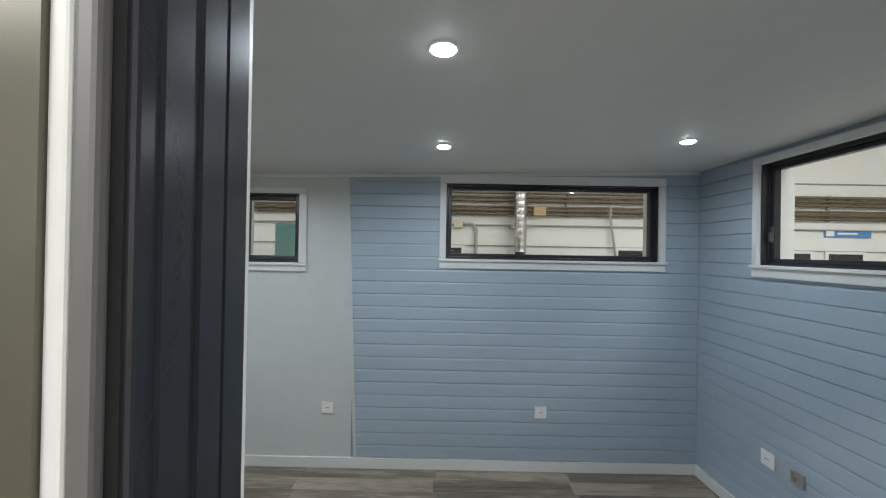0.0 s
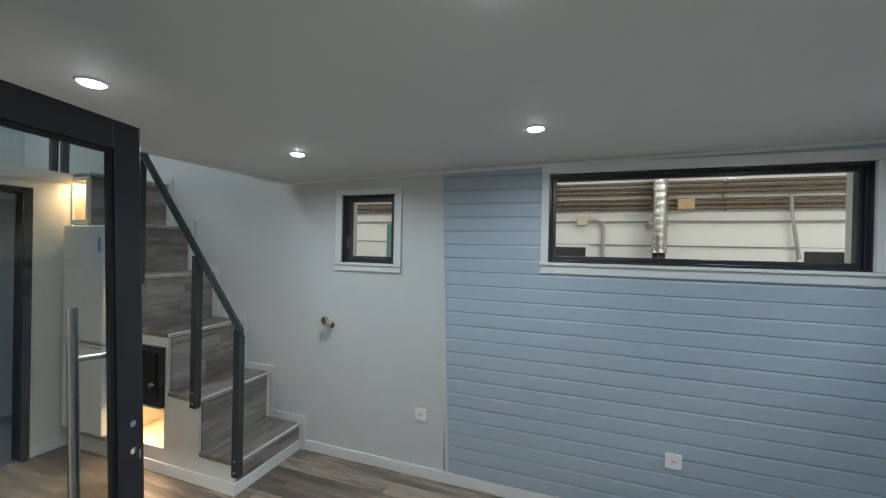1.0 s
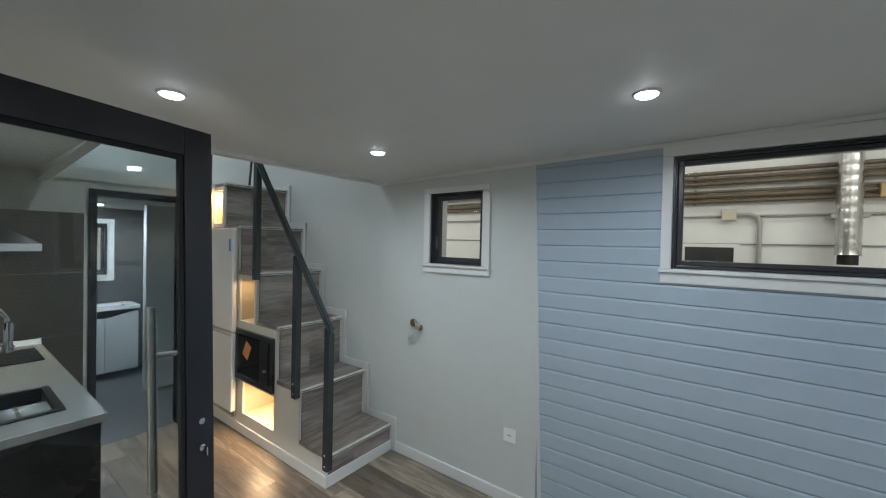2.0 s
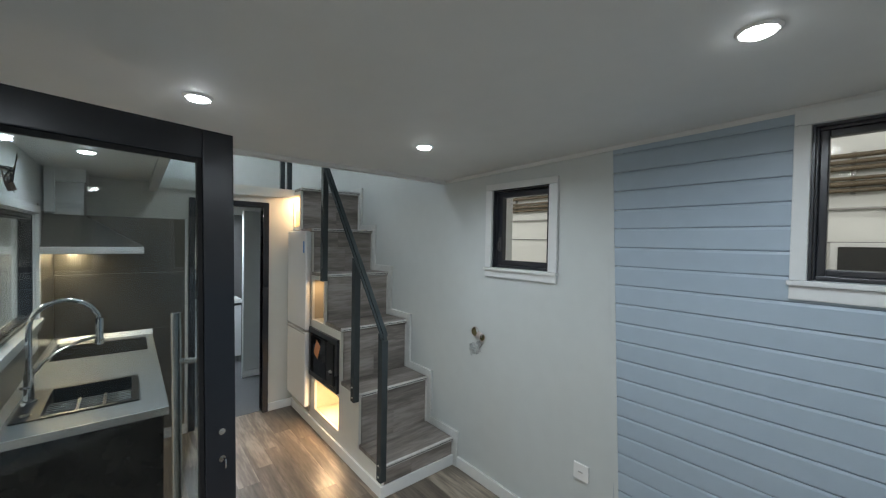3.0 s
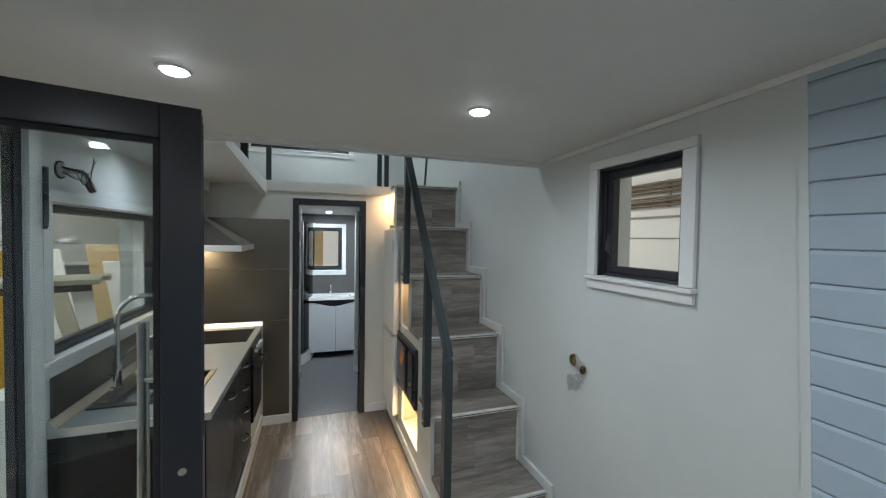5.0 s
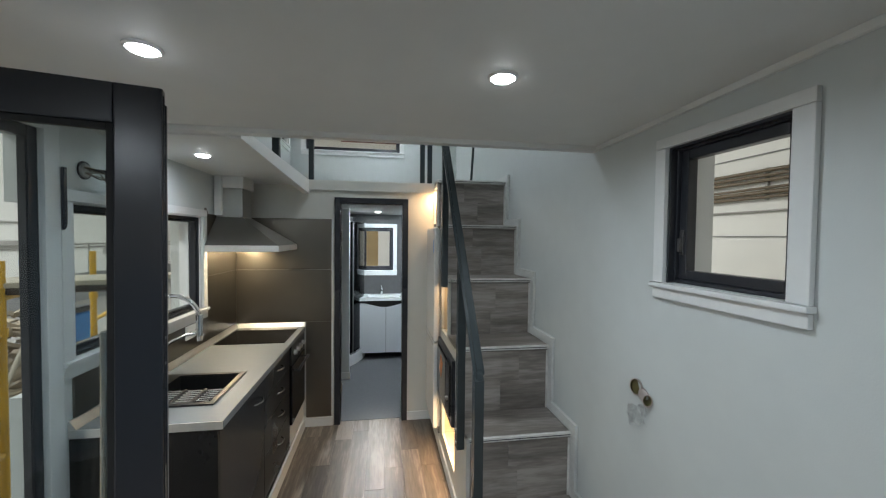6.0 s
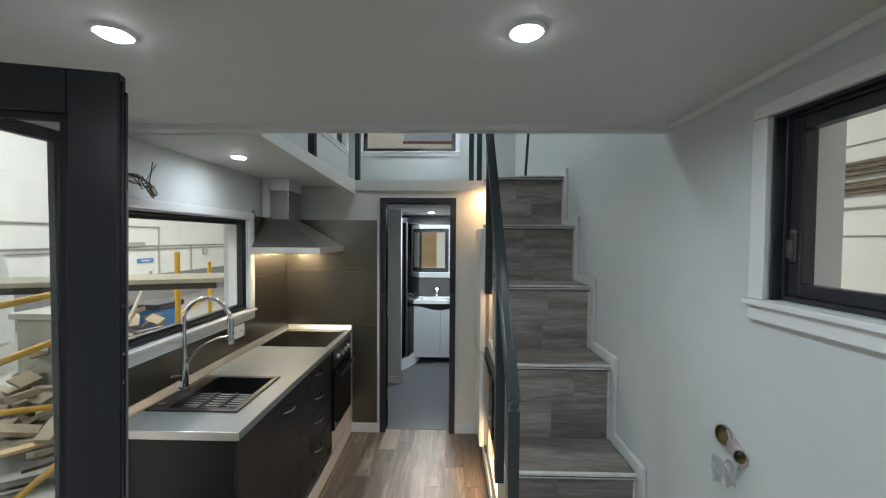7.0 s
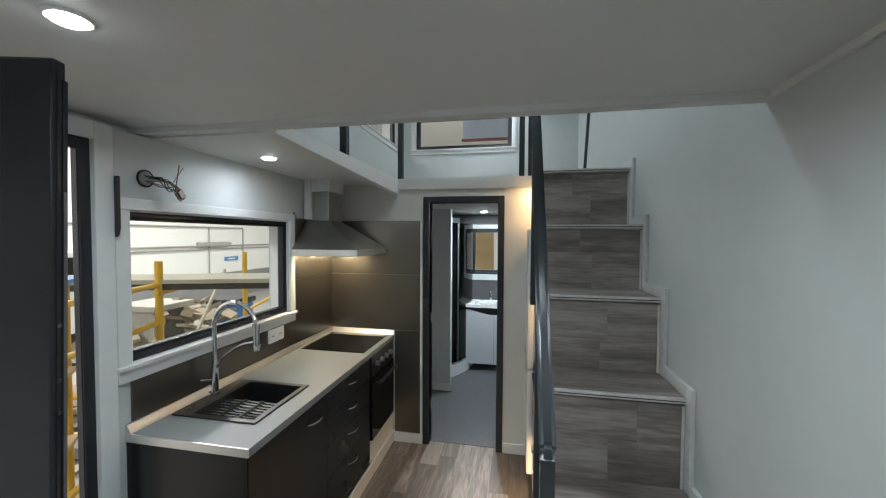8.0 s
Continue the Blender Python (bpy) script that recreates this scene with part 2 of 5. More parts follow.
def cyl(bm, p, q, r, n=16, r2=None):
    """A capped round bar from p to q."""
    p, q = Vector(p), Vector(q)
    turn = (q - p).to_track_quat("Z", "Y").to_matrix().to_4x4()
    bmesh.ops.create_cone(bm, cap_ends=True, segments=n, radius1=r, radius2=r if r2 is None else r2, depth=(q - p).length,
                          matrix=Matrix.Translation((p + q) / 2) @ turn)
    return bm


def tube(bm, pts, r, n=12):
    """A round tube along a line of points."""
    pts = [Vector(p) for p in pts]
    rings = []
    for i, p in enumerate(pts):
        d = (pts[min(i + 1, len(pts) - 1)] - pts[max(i - 1, 0)]).normalized()
        up = Vector((0, 0, 1)) if abs(d.z) < 0.95 else Vector((1, 0, 0))
        a = d.cross(up).normalized()
        b = d.cross(a)
        rings.append([bm.verts.new(p + r * (math.cos(k * math.tau / n) * a + math.sin(k * math.tau / n) * b)) for k in range(n)])
    for u, w in zip(rings, rings[1:]):
        for k in range(n):
            bm.faces.new((u[k], u[(k + 1) % n], w[(k + 1) % n], w[k]))
    bm.faces.new(rings[0]), bm.faces.new(rings[-1][::-1])
    return bm


def prism(bm, pts, lo, hi, axis):
    """A flat outline, swept along x, y or z."""
    def at(p, h):
        return {"x": (h, p[0], p[1]), "y": (p[0], h, p[1]), "z": (p[0], p[1], h)}[axis]
    a, b = [bm.verts.new(at(p, lo)) for p in pts], [bm.verts.new(at(p, hi)) for p in pts]
    bm.faces.new(a[::-1]), bm.faces.new(b)
    for i in range(len(pts)):
        j = (i + 1) % len(pts)
        bm.faces.new((a[i], a[j], b[j], b[i]))
    bmesh.ops.recalc_face_normals(bm, faces=bm.faces[:])
    return bm


def part(name, bm, material, parent=None, label="", smooth=False):
    bmesh.ops.recalc_face_normals(bm, faces=bm.faces[:])
    me = bpy.data.meshes.new(name)
    bm.to_mesh(me)
    bm.free()
    me.materials.append(material)
    if smooth:
        me.shade_smooth()
        me.set_sharp_from_angle(angle=radians(40))
    ob = new(name, me)
    if parent:
        ob.parent = parent
    if label:
        ob["label"] = label
    return ob


def thing(name, label, category, group="", kind="", at=(0, 0, 0)):
    ob = new(name)
    ob.empty_display_size = 0.05
    return tagged(ob, label, category, group, kind)


def structure(name, bm, material, label, category, smooth=False):
    return tagged(part(name, bm, material, smooth=smooth), label, category, kind="structure")


def holed(u0, u1, z0, z1, holes):
    """The rectangle u0..u1, z0..z1 without the holes (u0, u1, z0, z1), cut into smaller rectangles."""
    us = sorted({u0, u1, *(min(max(h[i], u0), u1) for h in holes for i in (0, 1))})
    zs = sorted({z0, z1, *(min(max(h[i], z0), z1) for h in holes for i in (2, 3))})
    out = []
    for a, b in zip(us, us[1:]):
        for c, d in zip(zs, zs[1:]):
            u, z = (a + b) / 2, (c + d) / 2
            if not any(h[0] < u < h[1] and h[2] < z < h[3] for h in holes):
                out.append((a, b, c, d))
    return out


def wall(name, axis, lo, hi, u0, u1, z0, z1, holes, material, label):
    bm = bmesh.new()
    for a, b, c, d in holed(u0, u1, z0, z1, holes):
        box(bm, *((lo, hi, a, b) if axis == "x" else (a, b, lo, hi)), c, d)
    bmesh.ops.remove_doubles(bm, verts=bm.verts[:], dist=1e-5)
    return structure(name, bm, material, label, "wall")


# ---- openings: (u0, u1, z0, z1) of the dark frames ----
W_BIG = (0.62, 2.137, 1.505, 2.045)
W_SMALL = (-0.866, -0.432, 1.457, 1.954)
W_RIGHT = (1.10, 2.447, 1.51, 2.085)
W_KIT = (-2.325, -1.268, 1.130, 1.738)
W_BATH = (1.645, 2.085, 1.145, 1.755)
W_LOFT = (0.88, 2.17, 2.80, 3.25)
W_LOFTF = (-4.85, -3.6, 2.80, 3.25)
W_KIT_CUT = (-2.50, -1.268, 0.96, 1.738)
D_LEAF = (-1.150, -0.41, 0.0, 1.985)
D_LEAF_CUT = (-1.34, -0.41, -0.02, 2.00)
D_ENTRY = (0.426, 1.38, 0.0, 2.02)
D_ENTRY_CUT = (0.29, 1.38, 0.0, 2.02)
D_BATH = (1.575, 2.10, 0.0, 1.90)

# ---- shell ----
TW = 0.16
wall("wall_north", "y", YB, YB + TW, XL - TW, XR + TW, GROUND + 0.45, ROOF, [W_BIG, W_SMALL], M_WALL, "pale grey painted wall behind stairs and panels")
wall("wall_south", "y", 0.47, YF, XL - TW, XR + TW, GROUND + 0.45, ROOF, [W_KIT_CUT, W_LOFTF, D_LEAF_CUT, D_ENTRY_CUT], M_WALL, "pale grey painted wall with two doorways")
wall("wall_east", "x", XR + 0.008, XR + TW, YF, YB, GROUND + 0.45, ROOF, [W_RIGHT], M_BLUED, "blue painted end wall with a window")
wall("wall_west", "x", XL - TW, XL, YF, YB, GROUND + 0.45, ROOF, [W_BATH, W_LOFT], M_WALL, "pale grey end wall of bathroom and loft")
wall("wall_kitchen_lining", "y", YF + 0.001, YK, XB, -1.151, 0.0, 2.04, [W_KIT], M_WALL, "pale wall lining behind the kitchen worktop")
wall("wall_bathroom", "x", XB - 0.09, XB, YF, YB, 0.0, 2.085, [D_BATH], M_WALLW, "soft white partition wall with bathroom doorway")
structure("roof", boxes((XL - TW, XR + TW, 0.47, YB + TW, ROOF, ROOF + 0.12)), M_CEIL, "pale flat roof underside above the lofts", "roof")
low = structure("ceiling_living", boxes((EDGE, XR + 0.005, YF, YB, CEIL, CEIL + 0.13), (EDGE - 0.018, EDGE + 0.03, YF, YB, CEIL - 0.022, CEIL + 0.132)), M_CEIL,
          "plain off-white ceiling under the sleeping loft", "ceiling")
for v in low.data.vertices:
    v.co.z += FALL * v.co.x
structure("ceiling_kitchen", prism(boxes((XB, EDGE - 0.02, YK - 0.04, 1.27, 2.04, 2.085)), [(XB, 1.972), (EDGE - 0.019, 2.036), (EDGE - 0.019, 2.086), (XB, 2.086)], 1.27, 1.32, "y"), M_CEIL,
          "off-white soffit of the walkway over the kitchen", "ceiling")
structure("ceiling_bathroom", boxes((XL, XB - 0.092, YF, YB, 1.93, 2.0)), M_CEIL, "pale bathroom ceiling with one downlight", "ceiling")
structure("loft_floor", boxes((XL, XB + 0.012, YF, YB, 2.004, 2.088)), M_WALLW, "pale loft floor over the bathroom", "floor")
structure("subfloor", boxes((XL - TW, XR + TW, 0.47, YB + TW, -0.20, -0.012)), M_UNDER, "dark underlay beneath the laminate floor", "floor")
structure("floor_bathroom", boxes((XL, XB - 0.045, YF, YB, -0.012, 0.002)), M_BATHFL, "plain grey vinyl bathroom floor", "floor")

# bathroom partitions and dark lining
structure("wall_bath_stub_south", boxes((-4.04, -3.955, YF, 1.560, 0, 1.93)), M_WALL, "pale grey bathroom partition beside the shower", "wall")
structure("wall_bath_stub_north", boxes((-4.06, -3.975, 2.165, YB, 0, 1.93)), M_WALL, "pale grey bathroom partition", "wall")
bm = bmesh.new()
for a, b, c, d in holed(YF, YB, 0.0, 1.93, [W_BATH]):
    box(bm, XL, XL + 0.012, a, b, c, d)
structure("wall_bath_lining", bm, M_SLATE, "dark grey panel lining on the bathroom end wall", "wall")

# baseboards
for name, dims in (("baseboard_north", (-1.19, XR, YB - 0.017, YB, 0, 0.075)), ("baseboard_east", (XR - 0.017, XR, YF, YB - 0.017, 0, 0.075)),
                   ("baseboard_bathroom_wall", (XB, XB + 0.014, 2.150, 2.372, 0, 0.075)), ("baseboard_kitchen_end", (XB + 0.006, XB + 0.02, 1.06, 1.52, 0, 0.075)),
                   ("baseboard_stub", (-3.954, -3.940, YF, 1.574, 0, 0.080)), ("baseboard_stub_north", (-3.974, -3.960, 2.151, YB, 0, 0.080)),
                   ("baseboard_south", (-0.30, 0.34, YF, YF + 0.015, 0, 0.075))):
    structure(name, boxes(dims, bevel=0.004), M_WHITE, "white painted baseboard along the wall", "baseboard")
cor = structure("trim_cornice", boxes((EDGE, XR, YB - 0.016, YB, CEIL - 0.022, CEIL), bevel=0.003), M_CEIL, "slim off-white cornice strip", "trim")
for v in cor.data.vertices:
    v.co.z += FALL * v.co.x


# ---- windows ----
def window(name, axis, face, sgn, o, depth, casing=(0.045, 0.045, 0.045), sill=True, latch="", label="", lap=0.0, d0=0.045, f=0.028, s=0.030, deep=False, apron=0.068, head=0.0):
    """axis: the wall's normal; face: the wall's inner face; sgn: which way is outside; o: the dark frame's outer edges."""
    w = tagged(new(name), label or "dark aluminium window with white casing", "window", kind="structure")
    u0, u1, z0, z1 = o
    def bx(n0, n1, a, b, c, d, bevel=0.003):
        n0, n1 = sorted((face + sgn * n0, face + sgn * n1))
        return boxes((n0, n1, a, b, c, d) if axis == "x" else (a, b, n0, n1, c, d), bevel=bevel)
    cl, cr, ct = casing
    t0 = -0.018 - lap
    # casing boards on the wall, butted end to end
    part("casing_top", bx(t0, -0.001, u0 - cl, u1 + cr, z1, z1 + ct), M_WHITE, w)
    part("casing_side", bx(t0, -0.001, u0 - cl, u0, z0, z1 - 0.001), M_WHITE, w)
    part("casing_side", bx(t0, -0.001, u1, u1 + cr, z0, z1 - 0.001), M_WHITE, w)
    if sill:
        part("window_sill", bx(t0 - 0.014, 0.05, u0 - cl - 0.006, u1 + cr + 0.006, z0 - 0.018, z0 - 0.001), M_WHITE, w)
        part("apron", bx(t0, -0.001, u0 - cl, u1 + cr, z0 - apron, z0 - 0.019), M_WHITE, w)
    # white reveals between casing and frame
    e = 0.008
    for n, (a, b, c, d) in (("reveal", (u0, u0 + e, z0, z1)), ("reveal", (u1 - e, u1, z0, z1)), ("reveal", (u0 + e, u1 - e, z1 - e, z1))):
        part(n, bx(0.0, d0, a, b, c, d, 0), M_BLACK if deep else M_WHITE, w)
    # fixed frame, then the sash with its own step
    for a, b, c, d in ((u0, u0 + f, z0, z1), (u1 - f, u1, z0, z1), (u0 + f, u1 - f, z0, z0 + f), (u0 + f, u1 - f, z1 - f, z1)):
        part("window_frame", bx(d0, d0 + 0.06, a, b, c, d, 0.004), M_BLACK, w)
    a0, a1, c0, c1 = u0 + f, u1 - f, z0 + f, z1 - f
    if head:
        for c, d in ((c0, c0 + head), (c1 - head, c1)):
            part("window_frame", bx(d0 + 0.002, d0 + 0.058, a0, a1, c, d, 0.003), M_BLACK, w)
        c0, c1 = c0 + head, c1 - head
    for a, b, c, d in ((a0, a0 + s, c0, c1), (a1 - s, a1, c0, c1), (a0 + s, a1 - s, c0, c0 + s), (a0 + s, a1 - s, c1 - s, c1)):
        part("sash", bx(d0 + 0.012, d0 + 0.05, a, b, c, d, 0.004), M_BLACK, w)
    g = part("pane", bx(d0 + 0.028, d0 + 0.034, a0 + s - 0.004, a1 - s + 0.004, c0 + s - 0.004, c1 - s + 0.004, 0), M_GLASS, w)
    g.visible_shadow = False
    # outer reveal, white
    for a, b, c, d in ((u0 - 0.001, u0 + 0.012, z0, z1), (u1 - 0.012, u1 + 0.001, z0, z1)):
        part("outer_reveal", bx(d0 + 0.062, depth, a, b, c, d, 0), M_PLASTIC, w)
    if latch:
        zc = z0 + 0.30 * (z1 - z0)
        uc = u0 + f + s / 2 if latch == "lo" else u1 - f - s / 2
        h = part("latch", bx(d0 + 0.004, d0 + 0.014, uc - 0.009, uc + 0.009, zc - 0.045, zc + 0.045), M_DARKMETAL, w, "worn grey window latch")
        part("lever", bx(d0 - 0.008, d0 + 0.004, uc - 0.006, uc + 0.006, zc - 0.035, zc + 0.015), M_DARKMETAL, h)
    return w


window("window_1", "y", YB, 1, W_BIG, 0.18, lap=0.006, casing=(0.045, 0.045, 0.056), d0=0.030, f=0.016, s=0.024, deep=True, label="long dark-framed window with white casing in blue panelling")
window("window_2", "y", YB, 1, W_SMALL, 0.18, casing=(0.050, 0.055, 0.038), latch="lo", d0=0.026, f=0.014, s=0.034, deep=True, apron=0.060, label="small dark-framed window with white casing in grey wall")
window("window_3", "x", XR, 1, W_RIGHT, 0.18, latch="hi", lap=0.006, casing=(0.05, 0.036, 0.040), d0=0.030, f=0.016, s=0.022, deep=True, label="dark-framed end window with white casing in blue panelling")
window("window_4", "y", YK, -1, W_KIT, 0.125, casing=(0.055, 0.055, 0.045), d0=0.008, f=0.013, s=0.012, head=0.016, label="wide dark-framed kitchen window above the worktop")
window("window_5", "x", XL + 0.012, -1, W_BATH, 0.18, label="small dark-framed bathroom window with white casing")
window("window_6", "x", XL, -1, W_LOFT, 0.18, casing=(0.05, 0.05, 0.05), label="dark-framed loft window with white casing")
window("window_7", "y", YF, -1, W_LOFTF, 0.22, casing=(0.05, 0.05, 0.05), label="dark-framed loft side window with white casing")


# ---- doorways ----
def door_frame(name, o, wide, y0, y1, label, casing, face=YF):
    u0, u1, z0, z1 = o
    d = tagged(new(name), label, "door", kind="structure")
    for a, b, c, e in ((u0, u0 + wide, 0, z1), (u1 - wide, u1, 0, z1), (u0 + wide, u1 - wide, z1 - wide, z1)):
        part("jamb", boxes((a, b, y0, y1, c, e), bevel=0.003), M_BLACK, d)
        # raised ribs of the profile
        for k, yy in enumerate((0.25, 0.55, 0.8) if name == "door_2" else (0.5,)):
            ym = y0 + yy * (y1 - y0)
            r = 0.003
            if b - a < 0.2:
                rb = boxes((a - 0.0 if a != u0 else a, b + r if a == u0 else b, ym - 0.012, ym + 0.012, c, e)) if a == u0 else boxes((a - r, b, ym - 0.012, ym + 0.012, c, e))
            else:
                rb = boxes((a, b, ym - 0.012, ym + 0.012, c - r, e))
            part("rib", rb, M_BLACK, d)
    for a, b, c, e in ((u0 - casing, u0 + 0.004, 0, z1 + casing), (u1 - 0.004, u1 + casing, 0, z1 + casing), (u0 + 0.004, u1 - 0.004, z1 - 0.004, z1 + casing)):
        part("casing", boxes((a, b, face, face + 0.018, c, e), bevel=0.003), M_WHITE, d)
    for a, b, c, e in ((u0, u0 + (0.014 if name == "door_2" else 0.004), 0, z1), (u1 - 0.004, u1, 0, z1)):
        part("reveal", boxes((a, b, y1 + 0.001, face, c, e)), M_WHITE, d)
    part("threshold", boxes((u0 + wide, u1 - wide, y0, YF, -0.012, 0.012), bevel=0.003), M_ALU, d)
    return d


door_frame("door_1", D_LEAF, 0.040, 0.702, 0.735, "dark aluminium door frame with white casing", 0.06, YK)
door_frame("door_2", D_ENTRY, 0.0235, 0.476, 0.589, "dark aluminium entrance frame with ribbed jambs", 0.05, 0.610)
structure("wall_entry_pier", boxes((0.29, 0.4255, 0.4765, 0.6095, -0.15, 2.02)), M_WALL, "pale wall pier beside the entrance", "wall")
structure("trim_profile", boxes((0.4265, 0.4390, 0.4640, 0.4740, -0.1, 2.1), bevel=0.003), M_PROFILE, "grey aluminium edge profile beside the entrance frame", "trim")
structure("trim_seal", boxes((0.4262, 0.4448, 0.4742, 0.4758, -0.1, 2.1)), M_RUBBER, "black rubber seal between trim and entrance frame", "trim")

# bathroom door frame, dark
d = tagged(new("door_3"), "open bathroom doorway with a dark frame", "door", kind="structure")
y0, y1, z1 = D_BATH[0], D_BATH[1], D_BATH[3]
for a, b, c, e in ((y0 - 0.048, y0, 0, z1 + 0.047), (y1, y1 + 0.048, 0, z1 + 0.047), (y0, y1, z1, z1 + 0.047)):
    part("jamb", boxes((XB - 0.10, XB + 0.016, a, b, c, e), bevel=0.003), M_BLACK, d)
for zz in (0.30, 1.0, 1.62):
    hg = bmesh.new()
    cyl(hg, (XB - 0.04, y0 + 0.006, zz - 0.04), (XB - 0.04, y0 + 0.006, zz + 0.04), 0.007, 10)
    part("hinge", hg, M_STEEL, d)

# glazed door leaf, open into the room
LEAF_W, LEAF_H, LEAF_T = 0.765, 1.945, 0.026
leaf = thing("glazed_door", "open dark aluminium glass door with steel pull bar", "door")


def lf(a, b, c, e, z0, z1, bevel=0.004):
    return boxes((a, b, c, e, z0, z1), bevel=bevel)


ST = 0.092
part("stile", lf(0, LEAF_T, 0, ST, 0.015, LEAF_H), M_BLACK, leaf)
part("stile", lf(0, LEAF_T, LEAF_W - ST, LEAF_W, 0.015, LEAF_H), M_BLACK, leaf)
part("top_rail", lf(0, LEAF_T, ST, LEAF_W - ST, LEAF_H - ST, LEAF_H), M_BLACK, leaf)
part("bottom_rail", lf(0, LEAF_T, ST, LEAF_W - ST, 0.015, 0.13), M_BLACK, leaf)
for a, b, c, e in ((ST, ST + 0.014, 0.13, LEAF_H - ST), (LEAF_W - ST - 0.014, LEAF_W - ST, 0.13, LEAF_H - ST), (ST + 0.014, LEAF_W - ST - 0.014, LEAF_H - ST - 0.014, LEAF_H - ST),
                   (ST + 0.014, LEAF_W - ST - 0.014, 0.13, 0.144)):
    part("glazing_bead", lf(0.005, LEAF_T - 0.006, a, b, c, e, 0.002), M_RUBBER, leaf)
for x in (0.006, 0.015):
    p = part("pane", lf(x, x + 0.004, ST + 0.01, LEAF_W - ST - 0.01, 0.14, LEAF_H - ST - 0.01, 0), M_LEAFGLASS, leaf)
    p.visible_shadow = False
bm = bmesh.new()
cyl(bm, (-0.072, LEAF_W - 0.135, 0.45), (-0.072, LEAF_W - 0.135, 1.37), 0.014, 20)
bar = part("pull_bar", bm, M_STEEL, leaf, "brushed steel pull bar", smooth=True)
for zz in (0.62, 1.215):
    bm = bmesh.new()
    cyl(bm, (-0.072, LEAF_W - 0.135, zz), (-0.004, LEAF_W - 0.06, zz), 0.009, 14)
    part("mount", bm, M_STEEL, bar, smooth=True)
for zz in (0.985, 0.898):
    bm = bmesh.new()
    cyl(bm, (LEAF_T - 0.002, LEAF_W - 0.045, zz), (LEAF_T + 0.006, LEAF_W - 0.045, zz), 0.010, 18)
    ro = part("lock_rose", bm, M_CHROME, leaf, smooth=True)
    if zz < 0.95:
        part("key", boxes((LEAF_T + 0.006, LEAF_T + 0.03, LEAF_W - 0.047, LEAF_W - 0.043, zz - 0.022, zz + 0.006), bevel=0.001), M_CHROME, ro)
part("rebate", lf(0.010, 0.018, LEAF_W - 0.002, LEAF_W + 0.002, 0.03, LEAF_H - 0.016, 0.0008), M_BLACK, leaf)
lip = part("rebate", lf(0.0, 0.0095, LEAF_W - 0.002, LEAF_W + 0.004, 0.03, LEAF_H - 0.034, 0.001), M_BLACK, leaf)
part("seal", lf(0.0012, 0.008, LEAF_W + 0.0038, LEAF_W + 0.0048, 0.05, LEAF_H - 0.24, 0.0), M_PROFILE, lip, "grey edge seal")
part("latch_plate", boxes((0.011, 0.017, LEAF_W + 0.002, LEAF_W + 0.003, 0.82, 1.06)), M_STEEL, leaf)
for zz in (1.30, 1.36, 1.46):
    bm = bmesh.new()
    cyl(bm, (0.014, LEAF_W + 0.001, zz), (0.014, LEAF_W + 0.003, zz), 0.004, 10)
    part("screw", bm, M_DARKMETAL, leaf)
for zz in (0.25, 1.75):
    bm = bmesh.new()
    cyl(bm, (LEAF_T + 0.004, -0.004, zz - 0.05), (LEAF_T + 0.004, -0.004, zz + 0.05), 0.009, 12)
    part("hinge", bm, M_BLACK, leaf, smooth=True)
leaf.matrix_world = pose(-0.3790, 0.6845, 0.012, 0, -1.75, 14.1)  # hangs a little out of plumb

# ---- stairs ----
NX = [-1.200, -1.510, -1.806, -2.112, -2.412, -2.690]
NZ = [0.200, 0.555, 0.952, 1.334, 1.712, 2.092]
Y0, Y1 = 2.372, 2.955
stair = thing("staircase", "steep storage staircase with grey-brown laminate treads", "stairs")
sx = NX + [XB + 0.001]
NICHES = [(-2.33, -1.85, 0.165, 0.425), (-2.40, -2.158, 0.925, 1.275), (-2.90, -2.738, 1.735, 2.035), (-2.885, -2.442, 0.10, 1.705), (-2.40, -1.86, 0.475, 0.850)]
